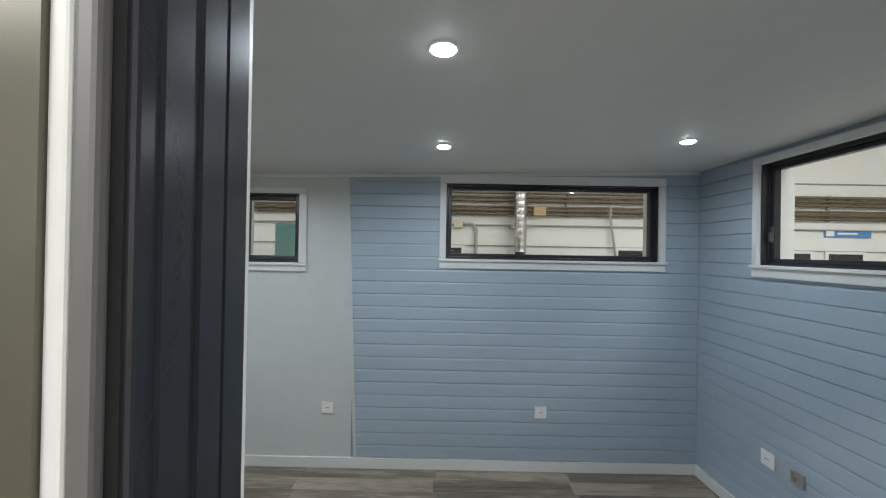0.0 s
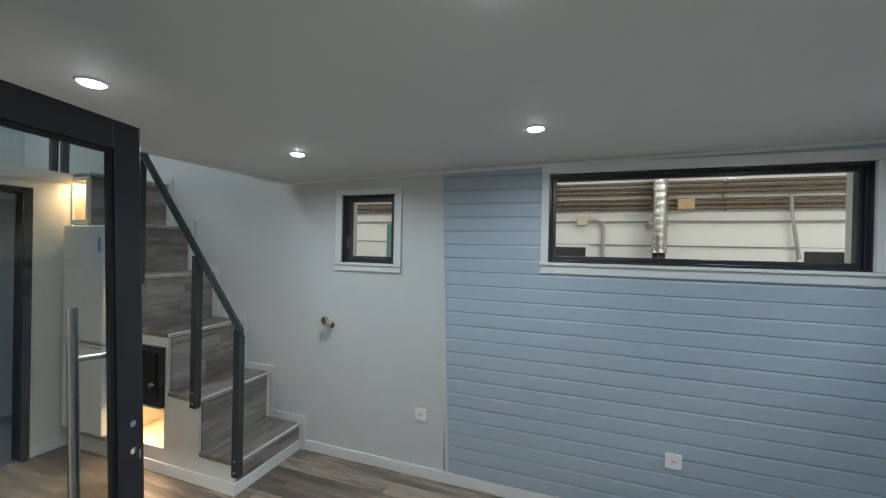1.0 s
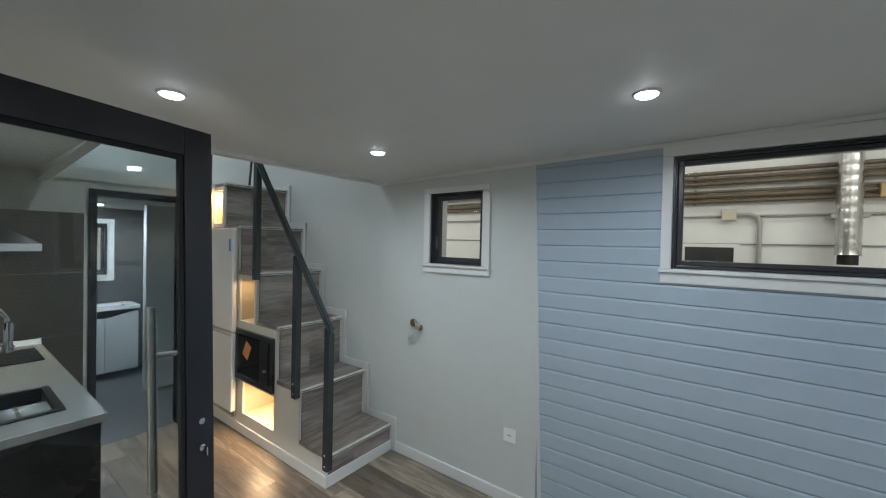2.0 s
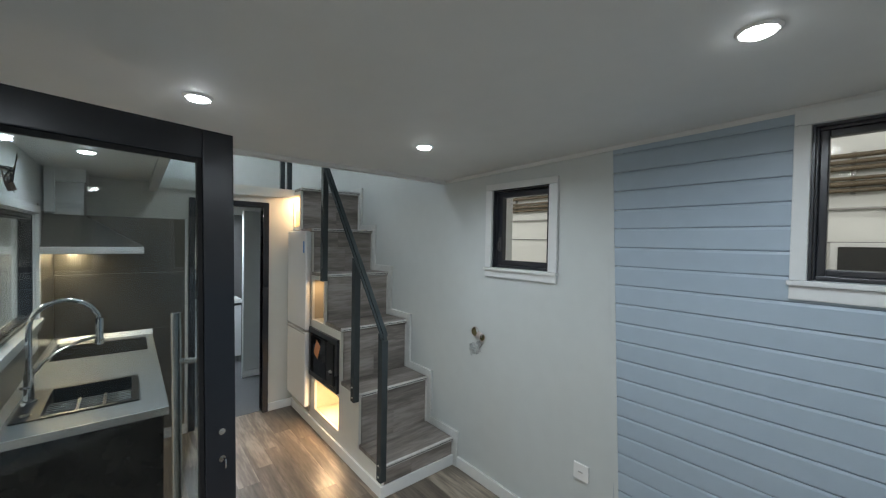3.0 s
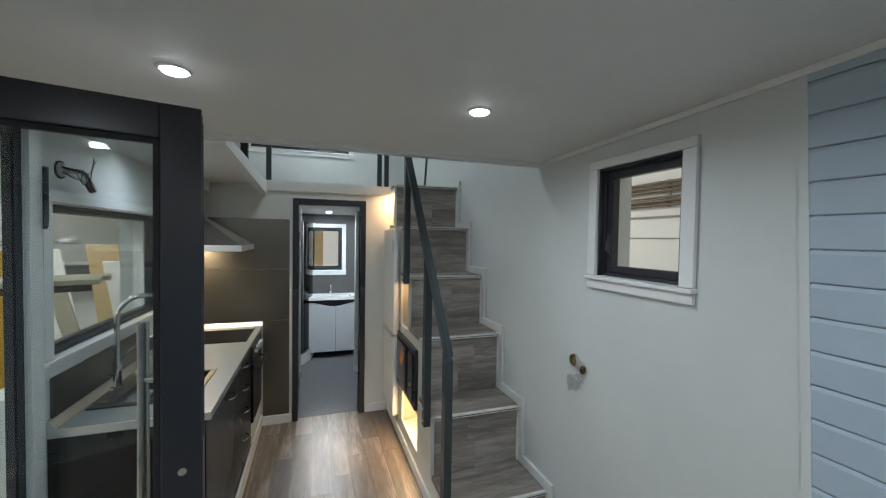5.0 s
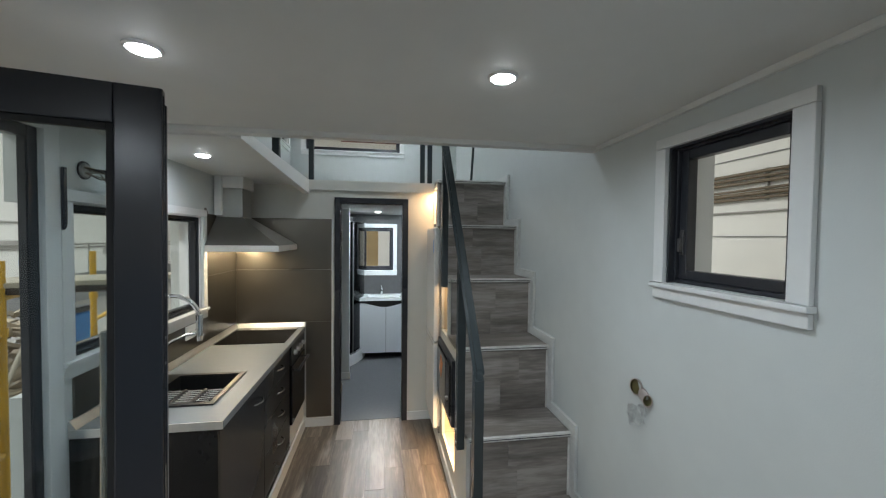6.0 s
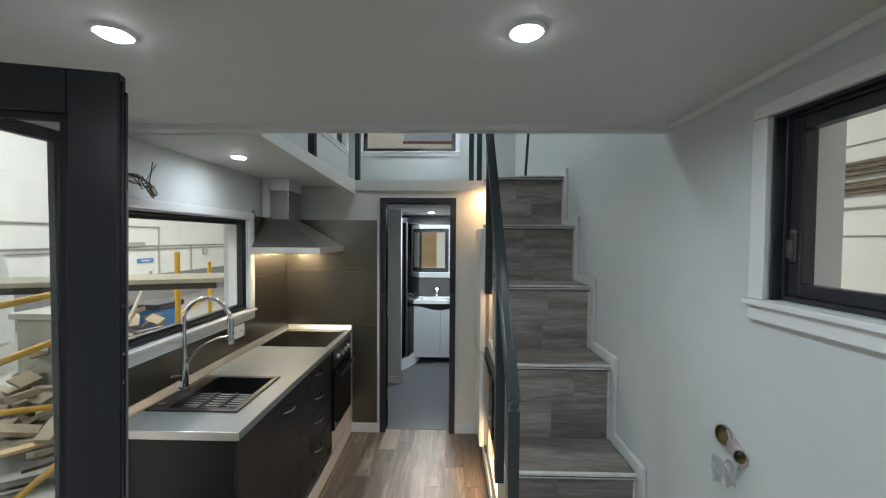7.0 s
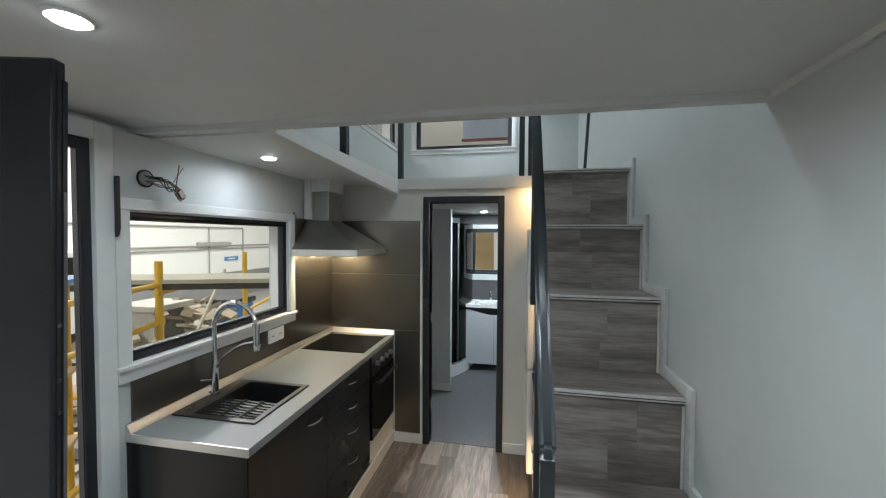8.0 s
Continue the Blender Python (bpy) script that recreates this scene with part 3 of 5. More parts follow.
# aisle side, a white board cut to the steps with the openings left out
bm = bmesh.new()
for i in range(6):
    lo, hi = sx[i + 1], sx[i] - 0.018
    for a, b, c, e in holed(lo if i == 5 else lo - 0.018, hi, 0.0, NZ[i] - 0.030, NICHES):
        box(bm, a, b, Y0, Y0 + 0.02, c, e)
bmesh.ops.remove_doubles(bm, verts=bm.verts[:], dist=1e-4)
part("side_panel", bm, M_WALLW, stair, "white painted side panel with openings")
for i in range(6):
    lo, hi = sx[i + 1], sx[i]
    zb = NZ[i - 1] if i else 0.075
    t = part("tread", boxes((lo - (0.0 if i == 5 else 0.018), hi - 0.012, Y0 + 0.004, Y1, NZ[i] - 0.028, NZ[i]), bevel=0.002), M_STAIR, stair)
    part("nosing", boxes((hi - 0.014, hi + 0.004, Y0 - 0.006, Y1 + 0.002, NZ[i] - 0.021, NZ[i] + 0.003), bevel=0.003), M_WHITER, t, "white-edged step nosing, smeared with filler")
    part("nosing_groove", boxes((hi + 0.002, hi + 0.0052, Y0 + 0.012, Y1 - 0.004, NZ[i] - 0.0125, NZ[i] - 0.0085)), M_RUBBER, t, "dark groove along the nosing")
    half = (zb + NZ[i] - 0.03) / 2 + random.uniform(-0.05, 0.05)
    if i == 0:
        ym = 2.60
        part("riser", boxes((hi - 0.030, hi - 0.012, Y0 + 0.022, ym - 0.001, zb, NZ[i] - 0.031)), M_STAIR, stair)
        part("riser", boxes((hi - 0.030, hi - 0.012, ym, Y1, zb, NZ[i] - 0.031)), M_STAIR, stair)
    else:
        for c, e in ((zb, half - 0.0008), (half, NZ[i] - 0.031)):
            ym = random.uniform(Y0 + 0.15, Y1 - 0.12)
            part("riser", boxes((hi - 0.030, hi - 0.012, Y0 + 0.022, ym - 0.0004, c, e)), M_STAIR, stair)
            part("riser", boxes((hi - 0.030, hi - 0.012, ym + 0.0004, Y1, c, e)), M_STAIR, stair)
        part("filler_bead", boxes((hi - 0.0118, hi - 0.004, Y1 - 0.013, Y1 - 0.001, zb + 0.001, NZ[i] - 0.032), bevel=0.003), M_WHITER, stair, "rough white filler bead beside the riser")
# stepped white trim where stairs meet the wall
for i in range(6):
    lo, hi = sx[i + 1], sx[i]
    zb = NZ[i - 1] if i else 0.0
    part("wall_trim", boxes((hi - 0.012, hi + 0.042, Y1, YB - 0.001, zb + (0.001 if i else 0.0), NZ[i] + 0.055), bevel=0.003), M_WTRIM, stair)
    part("wall_trim", boxes((lo + (0.0425 if i < 5 else 0.0), hi - 0.0125, Y1, YB - 0.001, NZ[i] + 0.001, NZ[i] + 0.055), bevel=0.003), M_WTRIM, stair)
part("skirting", boxes((XB + 0.016, NX[0] - 0.012, Y0 - 0.014, Y0 - 0.001, 0, 0.075), bevel=0.003), M_WHITE, stair)
part("skirting", boxes((NX[0] - 0.011, NX[0] + 0.003, Y0 - 0.014, YB - 0.018, 0, 0.075), bevel=0.003), M_WHITE, stair)
part("core", boxes((XB + 0.002, NX[0] - 0.04, 2.78, Y1 - 0.002, 0.002, 0.15), (XB + 0.002, NX[2] - 0.04, 2.80, Y1 - 0.002, 0.15, 0.90)), M_UNDER, stair)
for a, b, c, e in (NICHES[0], NICHES[1], NICHES[2]):
    k = part("niche", boxes((a, b, 2.66, 2.672, c, e), (a - 0.012, a, Y0 + 0.021, 2.672, c - 0.012, e + 0.012), (b, b + 0.012, Y0 + 0.021, 2.672, c - 0.012, e + 0.012),
                            (a, b, Y0 + 0.021, 2.672, c - 0.012, c), (a, b, Y0 + 0.021, 2.672, e, e + 0.012)), M_NICHE, stair, "cream niche lit by a warm lamp")
# warm lamp heads inside the niches
for a, z in ((-2.09, 0.425), (-2.28, 1.275), (-2.82, 2.035)):
    part("niche_lamp", boxes((a - 0.04, a + 0.04, 2.46, 2.54, z - 0.006, z - 0.001)), M_PLASTIC, stair)
bm = bmesh.new()
tube(bm, [(-2.22, 2.60, 1.27), (-2.21, 2.48, 1.22), (-2.23, 2.45, 1.19), (-2.20, 2.44, 1.17), (-2.22, 2.43, 1.20)], 0.008, 8)
part("loose_wire", bm, M_BRASS, stair, smooth=True)

# fridge
fr = thing("fridge", "white two-door fridge built in under the stairs", "fridge")
part("body", boxes((-2.878, -2.446, 2.352, 2.77, 0.155, 1.680), bevel=0.006), M_APPL, fr)
for z0, z1 in ((0.165, 0.815), (0.828, 1.690)):
    dr = part("door", boxes((-2.880, -2.406, 2.312, 2.350, z0, z1), bevel=0.012), M_APPL, fr, "white fridge door")
    part("grip", boxes((-2.870, -2.416, 2.309, 2.313, z1 - 0.016, z1 - 0.008)) if z0 < 0.5 else boxes((-2.870, -2.416, 2.309, 2.313, z0 + 0.006, z0 + 0.014)), M_GREYPL, dr)
    if z0 > 0.5:
        part("sticker", boxes((-2.47, -2.44, 2.3105, 2.312, 1.50, 1.60)), M_SIGN, dr)
part("plinth", boxes((-2.875, -2.45, 2.36, 2.76, 0.102, 0.154)), M_GREYPL, fr)

# microwave
mw = thing("microwave", "black built-in microwave with a steel surround", "microwave")
part("trim_frame", boxes((-2.43, -2.385, 2.350, 2.371, 0.452, 0.862), (-1.885, -1.845, 2.350, 2.371, 0.452, 0.862), (-2.385, -1.885, 2.350, 2.371, 0.822, 0.862), (-2.385, -1.885, 2.350, 2.371, 0.452, 0.495)),
     M_BLACK, mw)
part("body", boxes((-2.383, -1.887, 2.362, 2.75, 0.497, 0.820)), M_SINK, mw)
part("door", boxes((-2.380, -2.02, 2.338, 2.361, 0.500, 0.818), bevel=0.004), M_HOB, mw, "black glass microwave door")
cp = part("control_panel", boxes((-2.018, -1.890, 2.340, 2.361, 0.500, 0.818), bevel=0.003), M_SINK, mw)
for zz in (0.60,):
    bm = bmesh.new()
    cyl(bm, (-1.925, 2.341, zz), (-1.925, 2.322, zz), 0.018, 20)
    part("knob", bm, M_STEEL, cp, smooth=True)
bm = boxes((-0.045, 0.045, 2.3365, 2.3378, -0.065, 0.065))
bmesh.ops.transform(bm, matrix=pose(-2.20, 0, 0.715, 0, 28, 0), verts=bm.verts)
lb = part("sticker", bm, mat("orange_label", (0.60, 0.24, 0.10), 0.5, var=0.3, scale=30), mw, "orange and cream paper sticker")

# handrail
rail = thing("stair_handrail", "dark grey painted steel stair rail with three posts", "handrail")
RY0, RY1 = 2.312, 2.352
H = [(-1.150, 1.035), (-2.050, 2.190), (-2.30, 2.512)]
for x, z0, z1 in ((-1.150, 0.155, 1.035), (-1.510, 0.52, 1.475), (-2.060, 1.29, 2.18)):
    bm = bmesh.new()
    prism(bm, [(x - 0.024, z0), (x + 0.024, z0), (x + 0.024, z1 - 0.02), (x - 0.024, z1 + 0.02)], RY0, RY1, "y")
    po = part("post", bm, M_RAIL, rail)
    for zz in (z0 + 0.03, z0 + 0.10):
        bm = bmesh.new()
        cyl(bm, (x, RY0 + 0.001, zz), (x, RY0 - 0.004, zz), 0.006, 10)
        part("bolt", bm, M_STEEL, po)
bm = bmesh.new()
sl = (H[1][1] - H[0][1]) / (H[1][0] - H[0][0])
w = 0.030
prism(bm, [(H[0][0] + 0.024, H[0][1] - w), (H[0][0] + 0.024, H[0][1] + 0.022), (H[2][0], H[2][1] + w), (H[2][0], H[2][1] - w - 0.008)], RY0 - 0.004, RY1 + 0.004, "y")
bmesh.ops.bevel(bm, geom=bm.edges[:], offset=0.013, segments=4, affect="EDGES")
part("handrail_bar", bm, M_RAIL, rail, smooth=True)

# loft railing posts
lr = thing("loft_railing", "dark steel posts along the loft edge", "railing")
for x, y in ((XB - 0.018, 2.335), (XB - 0.018, 2.270), (XB - 0.018, 1.335), (-2.02, 1.295), (-1.50, 1.295)):
    part("post", boxes((x - 0.02, x + 0.02, y - 0.02, y + 0.02, 2.086, 3.0), bevel=0.003), M_RAIL, lr)
part("top_bar", boxes((XB - 0.038, XB + 0.002, 1.315, 2.355, 3.0, 3.03)), M_RAIL, lr)
part("top_bar", boxes((XB + 0.004, EDGE, 1.275, 1.315, 3.0, 3.03)), M_RAIL, lr)
bm = bmesh.new()
tube(bm, [(-2.98, 2.72, 2.09), (-2.95, 2.74, 2.55), (-2.93, 2.75, 2.95)], 0.011, 10)
tagged(part("loft_rod", bm, M_RAIL, smooth=True), "thin dark metal rod standing on the loft floor", "rod")

structure("trim_outer", boxes((0.4155, 0.4260, 0.4630, 0.4735, -0.1, 2.1), bevel=0.002), M_WHITE, "white outer trim beside the entrance frame", "trim")
structure("wall_cladding", boxes((-0.35, 0.4150, 0.460, 0.4695, GROUND + 0.45, 3.4)), M_CLAD, "glossy grey-green outer cladding", "wall")

# ---- downlights ----
def downlight(x, y, z, material, name="ceiling_light"):
    d = thing(name, "round recessed white ceiling downlight, lit", "ceiling light", "downlights")
    bm = bmesh.new()
    n = 32
    prof = [(0.045, 0.002), (0.044, -0.003), (0.038, -0.006), (0.034, -0.005), (0.033, 0.001)]
    rings = [[bm.verts.new((r * math.cos(k * math.tau / n), r * math.sin(k * math.tau / n), h)) for k in range(n)] for r, h in prof]
    for u, w2 in zip(rings, rings[1:]):
        for k in range(n):
            bm.faces.new((u[k], u[(k + 1) % n], w2[(k + 1) % n], w2[k]))
    part("rim", bm, M_PLASTIC, d, smooth=True)
    bm = bmesh.new()
    dome = [(0.0328, -0.002), (0.0320, -0.008), (0.0280, -0.0105), (0.0180, -0.0122), (0.0070, -0.0128)]
    rings = [[bm.verts.new((r * math.cos(k * math.tau / n), r * math.sin(k * math.tau / n), h)) for k in range(n)] for r, h in dome]
    for u, w2 in zip(rings, rings[1:]):
        for k in range(n):
            bm.faces.new((u[k], u[(k + 1) % n], w2[(k + 1) % n], w2[k]))
    bm.faces.new(rings[-1])
    part("diffuser", bm, material, d, "glowing domed diffuser", smooth=True)
    d.matrix_world = pose(x, y, z)
    return d


first = downlight(*DOWNLIGHTS[0], CEIL + FALL * DOWNLIGHTS[0][0], M_LAMP)
for x, y in DOWNLIGHTS[1:]:
    copy_thing(first, pose(x, y, CEIL + FALL * x))
copy_thing(first, pose(-1.79, 0.99, 2.04))
copy_thing(first, pose(-4.35, 1.87, 1.93))
# fixture for the added roof lamps, which stay out of view
ll = thing("loft_lamp", "round flat white lamp added out of view in the roof, lit", "ceiling light", "loft lamps")
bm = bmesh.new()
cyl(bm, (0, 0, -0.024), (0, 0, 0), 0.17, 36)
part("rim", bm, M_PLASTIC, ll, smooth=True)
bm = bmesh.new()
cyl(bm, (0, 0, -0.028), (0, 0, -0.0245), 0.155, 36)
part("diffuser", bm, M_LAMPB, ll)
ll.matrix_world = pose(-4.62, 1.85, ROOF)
# the same added lamp again, above the stairs and the aisle
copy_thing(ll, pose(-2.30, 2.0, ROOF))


# ---- kitchen ----
FY = 1.272          # cabinet fronts
def bow_handle(parent, x, z, length=0.11, n=10):
    bm = bmesh.new()
    pts = [(x - length / 2 + length * i / n, FY + 0.004 + 0.026 * math.sin(math.pi * i / n) ** 0.6, z) for i in range(n + 1)]
    tube(bm, pts, 0.0045, 8)
    return part("handle", bm, M_STEEL, parent, "bright bow handle", smooth=True)


cab = thing("sink_cabinet", "dark laminate sink cabinet with one door", "kitchen cabinet", "kitchen base units")
part("body", boxes((-1.848, -1.262, YK + 0.005, FY - 0.019, 0.10, 0.655)), M_CAB, cab)
part("side_panel", boxes((-1.260, -1.246, YK + 0.002, FY, 0.0, 0.828), bevel=0.002), M_CAB, cab)
dd = part("door", boxes((-1.848, -1.263, FY - 0.018, FY, 0.105, 0.822), bevel=0.002), M_CAB, cab)
bow_handle(dd, -1.72, 0.735)
cab = thing("drawer_cabinet", "dark laminate cabinet with four drawers", "kitchen cabinet", "kitchen base units")
part("body", boxes((-2.438, -1.852, YK + 0.005, FY - 0.019, 0.10, 0.825)), M_CAB, cab)
zs = [0.105, 0.345, 0.525, 0.675, 0.822]
for a, b in zip(zs, zs[1:]):
    dd = part("drawer_front", boxes((-2.438, -1.852, FY - 0.018, FY, a, b - 0.004), bevel=0.002), M_CAB, cab)
    bow_handle(dd, -2.145, b - 0.055, 0.10)
ov = thing("built_in_oven", "black built-in oven with steel knobs", "oven")
part("body", boxes((-2.900, -2.442, YK + 0.005, FY - 0.010, 0.235, 0.825)), M_SINK, ov)
od = part("door", boxes((-2.898, -2.444, FY - 0.009, FY + 0.016, 0.24, 0.672), bevel=0.004), M_HOB, ov, "black glass oven door")
bm = bmesh.new()
cyl(bm, (-2.86, FY + 0.052, 0.628), (-2.48, FY + 0.052, 0.628), 0.010, 14)
h = part("handle", bm, M_BLACK, od, smooth=True)
for x in (-2.84, -2.50):
    bm = bmesh.new()
    cyl(bm, (x, FY + 0.014, 0.628), (x, FY + 0.052, 0.628), 0.007, 10)
    part("stub", bm, M_BLACK, h)
pn = part("control_panel", boxes((-2.898, -2.444, FY - 0.009, FY + 0.012, 0.676, 0.822), bevel=0.003), M_SINK, ov)
for x in (-2.80, -2.71, -2.62, -2.53):
    bm = bmesh.new()
    cyl(bm, (x, FY + 0.011, 0.752), (x, FY + 0.036, 0.752), 0.020, 20, 0.017)
    part("knob", bm, M_STEEL, pn, "steel oven knob", smooth=True)
structure("baseboard_kitchen", boxes((-2.905, -1.247, 1.276, 1.292, 0.0, 0.088), bevel=0.002), M_WALLW, "off-white kickboard under the kitchen units", "baseboard")
tagged(part("oven_shelf", boxes((-2.900, -2.442, YK + 0.02, 1.184, 0.10, 0.232), (-2.900, -2.442, 1.258, 1.275, 0.089, 0.232)), M_WALLW), "off-white plinth board under the oven", "plinth", kind="structure")

# worktop with the sink's cut-out
SX0, SX1, SY0, SY1 = -1.815, -1.405, 0.785, 1.190
wt = thing("worktop", "grey worktop with aluminium edging", "worktop")
bm = bmesh.new()
for a, b, c, e in holed(-2.900, -1.246, YK + 0.004, 1.288, [(SX0 + 0.02, SX1 - 0.02, SY0 + 0.02, SY1 - 0.02)]):
    box(bm, a, b, c, e, 0.829, 0.860)
bmesh.ops.remove_doubles(bm, verts=bm.verts[:], dist=1e-5)
part("slab", bm, M_TOP, wt)
part("edging", boxes((-1.2455, -1.240, YK + 0.004, 1.291, 0.828, 0.8615), bevel=0.0015), M_ALU, wt, "aluminium edging")
part("edging", boxes((-2.900, -1.2458, 1.2885, 1.2915, 0.829, 0.8612)), M_TOP, wt)
for nm, pts, ax, lo, hi in (("upstand", [(YK + 0.002, 0.861), (YK + 0.030, 0.861), (YK + 0.026, 0.870), (YK + 0.010, 0.893), (YK + 0.002, 0.895)], "x", -2.901, -1.243),):
    bm = bmesh.new()
    prism(bm, pts, lo, hi, ax)
    part(nm, bm, M_ALU, wt, "aluminium upstand")
bm = bmesh.new()
prism(bm, [(-2.903, 0.861), (-2.876, 0.861), (-2.880, 0.870), (-2.893, 0.893), (-2.903, 0.895)], YK + 0.031, 1.290, "y")
part("upstand", bm, M_ALU, wt, "aluminium upstand")

sk = thing("kitchen_sink", "black composite sink with a steel drip rack", "sink")
bm = bmesh.new()
T = 0.026
for a, b, c, e in holed(SX0, SX1, SY0, SY1, [(SX0 + T, SX1 - T, SY0 + 0.085, SY1 - T)]):
    box(bm, a, b, c, e, 0.8605, 0.867)
bmesh.ops.remove_doubles(bm, verts=bm.verts[:], dist=1e-5)
part("rim", bm, M_SINK, sk)
bx0, bx1, by0, by1 = SX0 + T, SX1 - T, SY0 + 0.085, SY1 - T
part("bowl", boxes((bx0 - 0.006, bx0, by0, by1, 0.68, 0.860), (bx1, bx1 + 0.006, by0, by1, 0.68, 0.860), (bx0, bx1, by0 - 0.006, by0, 0.68, 0.860),
                   (bx0, bx1, by1, by1 + 0.006, 0.68, 0.860), (bx0, bx1, by0, by1, 0.67, 0.68)), M_SINK, sk)
bm = bmesh.new()
cyl(bm, (-1.66, 0.95, 0.680), (-1.66, 0.95, 0.684), 0.035, 20)
part("drain", bm, M_STEEL, sk)
bm = bmesh.new()
cyl(bm, (-1.46, 0.825, 0.867), (-1.46, 0.825, 0.872), 0.018, 20)
part("overflow_knob", bm, M_STEEL, sk)
rk = thing("drip_rack", "steel roll-up drip rack with black ends, in the sink", "drip rack")
for i in range(8):
    x = bx1 - 0.022 - i * 0.024
    bm = bmesh.new()
    cyl(bm, (x, by0 + 0.004, 0.846), (x, by1 - 0.004, 0.846), 0.0045, 8)
    part("bar", bm, M_CHROME, rk, smooth=True)
for y in (by0 + 0.10, by0 + 0.19):
    part("spacer", boxes((bx1 - 0.195, bx1 - 0.012, y, y + 0.012, 0.838, 0.855), bevel=0.002), M_SINK, rk)

tap = thing("kitchen_tap", "chrome pull-down kitchen tap with spring hose", "tap")
TX, TY = -1.610, 0.815
bm = bmesh.new()
cyl(bm, (TX, TY, 0.867), (TX, TY, 0.885), 0.026, 24)
cyl(bm, (TX, TY, 0.885), (TX, TY, 1.005), 0.017, 24)
part("base", bm, M_CHROME, tap, smooth=True)
R = 0.115
ARC = [(TX, TY + R - R * math.cos(radians(a)), 1.205 + R * math.sin(radians(a))) for a in range(0, 176, 8)]
bm = bmesh.new()
tube(bm, [(TX, TY, 1.0), (TX, TY, 1.1)] + ARC, 0.0108, 16)
part("bow", bm, M_CHROME, tap, smooth=True)
bm = bmesh.new()
for z in (1.002, 1.018):
    cyl(bm, (TX, TY, z), (TX, TY, z + 0.010), 0.0150, 20)
part("collar", bm, M_CHROME, tap, smooth=True)
bm = bmesh.new()
cyl(bm, (TX, TY + 2 * R, 1.225), (TX, TY + 2 * R, 1.125), 0.016, 20, 0.014)
cyl(bm, (TX, TY + 2 * R, 1.125), (TX, TY + 2 * R, 1.10), 0.020, 20, 0.015)
part("spray_head", bm, M_CHROME, tap, smooth=True)
bm = bmesh.new()
tube(bm, [(TX, TY + 0.01, 1.0), (TX, TY + 0.05, 1.055), (TX, TY + 0.11, 1.10), (TX, TY + 0.17, 1.128), (TX, TY + 0.215, 1.135)], 0.007, 10)
part("holder_arm", bm, M_CHROME, tap, smooth=True)
bm = bmesh.new()
cyl(bm, (TX + 0.01, TY, 0.945), (TX + 0.075, TY - 0.012, 0.965), 0.006, 10)
part("lever", bm, M_CHROME, tap, smooth=True)

hob = thing("ceramic_hob", "flat black glass cooktop set in the worktop", "hob")
part("glass_plate", boxes((-2.855, -2.385, 0.788, 1.250, 0.861, 0.866), bevel=0.002), M_HOB, hob)

# cooker hood
hd = thing("cooker_hood", "steel pyramid cooker hood with two lit lamps", "cooker hood")
HX0, HX1, HY0, HY1 = -2.895, -2.335, YK + 0.014, 1.228
part("rim", boxes((HX0, HX1, HY0, HY1, 1.506, 1.549), bevel=0.003), M_RIM_LIT, hd, "satin steel rim, coloured pale for a window reflection")
bm = bmesh.new()
lo = [bm.verts.new(p) for p in ((HX0 + 0.004, HY0, 1.549), (HX1 - 0.004, HY0, 1.549), (HX1 - 0.004, HY1 - 0.004, 1.549), (HX0 + 0.004, HY1 - 0.004, 1.549))]
up = [bm.verts.new(p) for p in ((-2.720, HY0, 1.747), (-2.530, HY0, 1.747), (-2.530, 0.930, 1.747), (-2.720, 0.930, 1.747))]
for i in range(4):
    bm.faces.new((lo[i], lo[(i + 1) % 4], up[(i + 1) % 4], up[i]))
bm.faces.new(lo[::-1]), bm.faces.new(up)
part("canopy", bm, M_HOOD, hd)
part("chimney", boxes((-2.720, -2.530, HY0, 0.930, 1.748, 1.955), bevel=0.003), M_HOOD, hd)
# pale blocks added to stand for a lower ceiling and packing by the chimney
part("duct_cover", boxes((-2.735, -2.515, HY0, 0.940, 1.956, 2.039), (-2.529, -2.500, HY0, 0.800, 1.76, 2.039)), M_CEIL, hd, "pale filler blocks added between chimney and ceiling")
part("filter", boxes((HX0 + 0.03, HX1 - 0.03, HY0 + 0.05, HY1 - 0.06, 1.5035, 1.506)), M_GREYPL, hd)
for x in (-2.50, -2.75):
    bm = bmesh.new()
    cyl(bm, (x, 0.83, 1.5015), (x, 0.83, 1.506), 0.026, 20)
    part("lamp_lens", bm, M_SHINE, hd)

# bronze panels on the kitchen walls, each sheet a piece of its own
for a, b, c, e in ((-2.905, -2.384, 0.897, 1.335), (-2.905, -2.384, 1.337, 1.762), (-2.383, -1.268, 0.897, 1.058)):
    tagged(part("splashback_sheet", boxes((a, b, YK + 0.001, YK + 0.010, c, e), bevel=0.001), M_BRONZE), "brushed bronze metal sheet on the kitchen wall", "splashback", "splashback sheets")
for y_from, y_to, c, e in ((1.296, 1.503, 0.08, 0.895), (YK + 0.011, 1.503, 0.897, 1.335), (YK + 0.011, 1.503, 1.337, 1.762)):
    tagged(part("splashback_sheet", boxes((XB + 0.001, XB + 0.008, y_from, y_to, c, e), bevel=0.001), M_BRONZE), "brushed bronze metal sheet beside the bathroom doorway", "splashback", "splashback sheets")
structure("trim_splashback", boxes((XB + 0.001, XB + 0.014, 1.504, 1.517, 0.076, 1.765)), M_WHITE, "slim white end strip on the metal sheet", "trim")
# ragged dark sheet beside the casing
bm = bmesh.new()
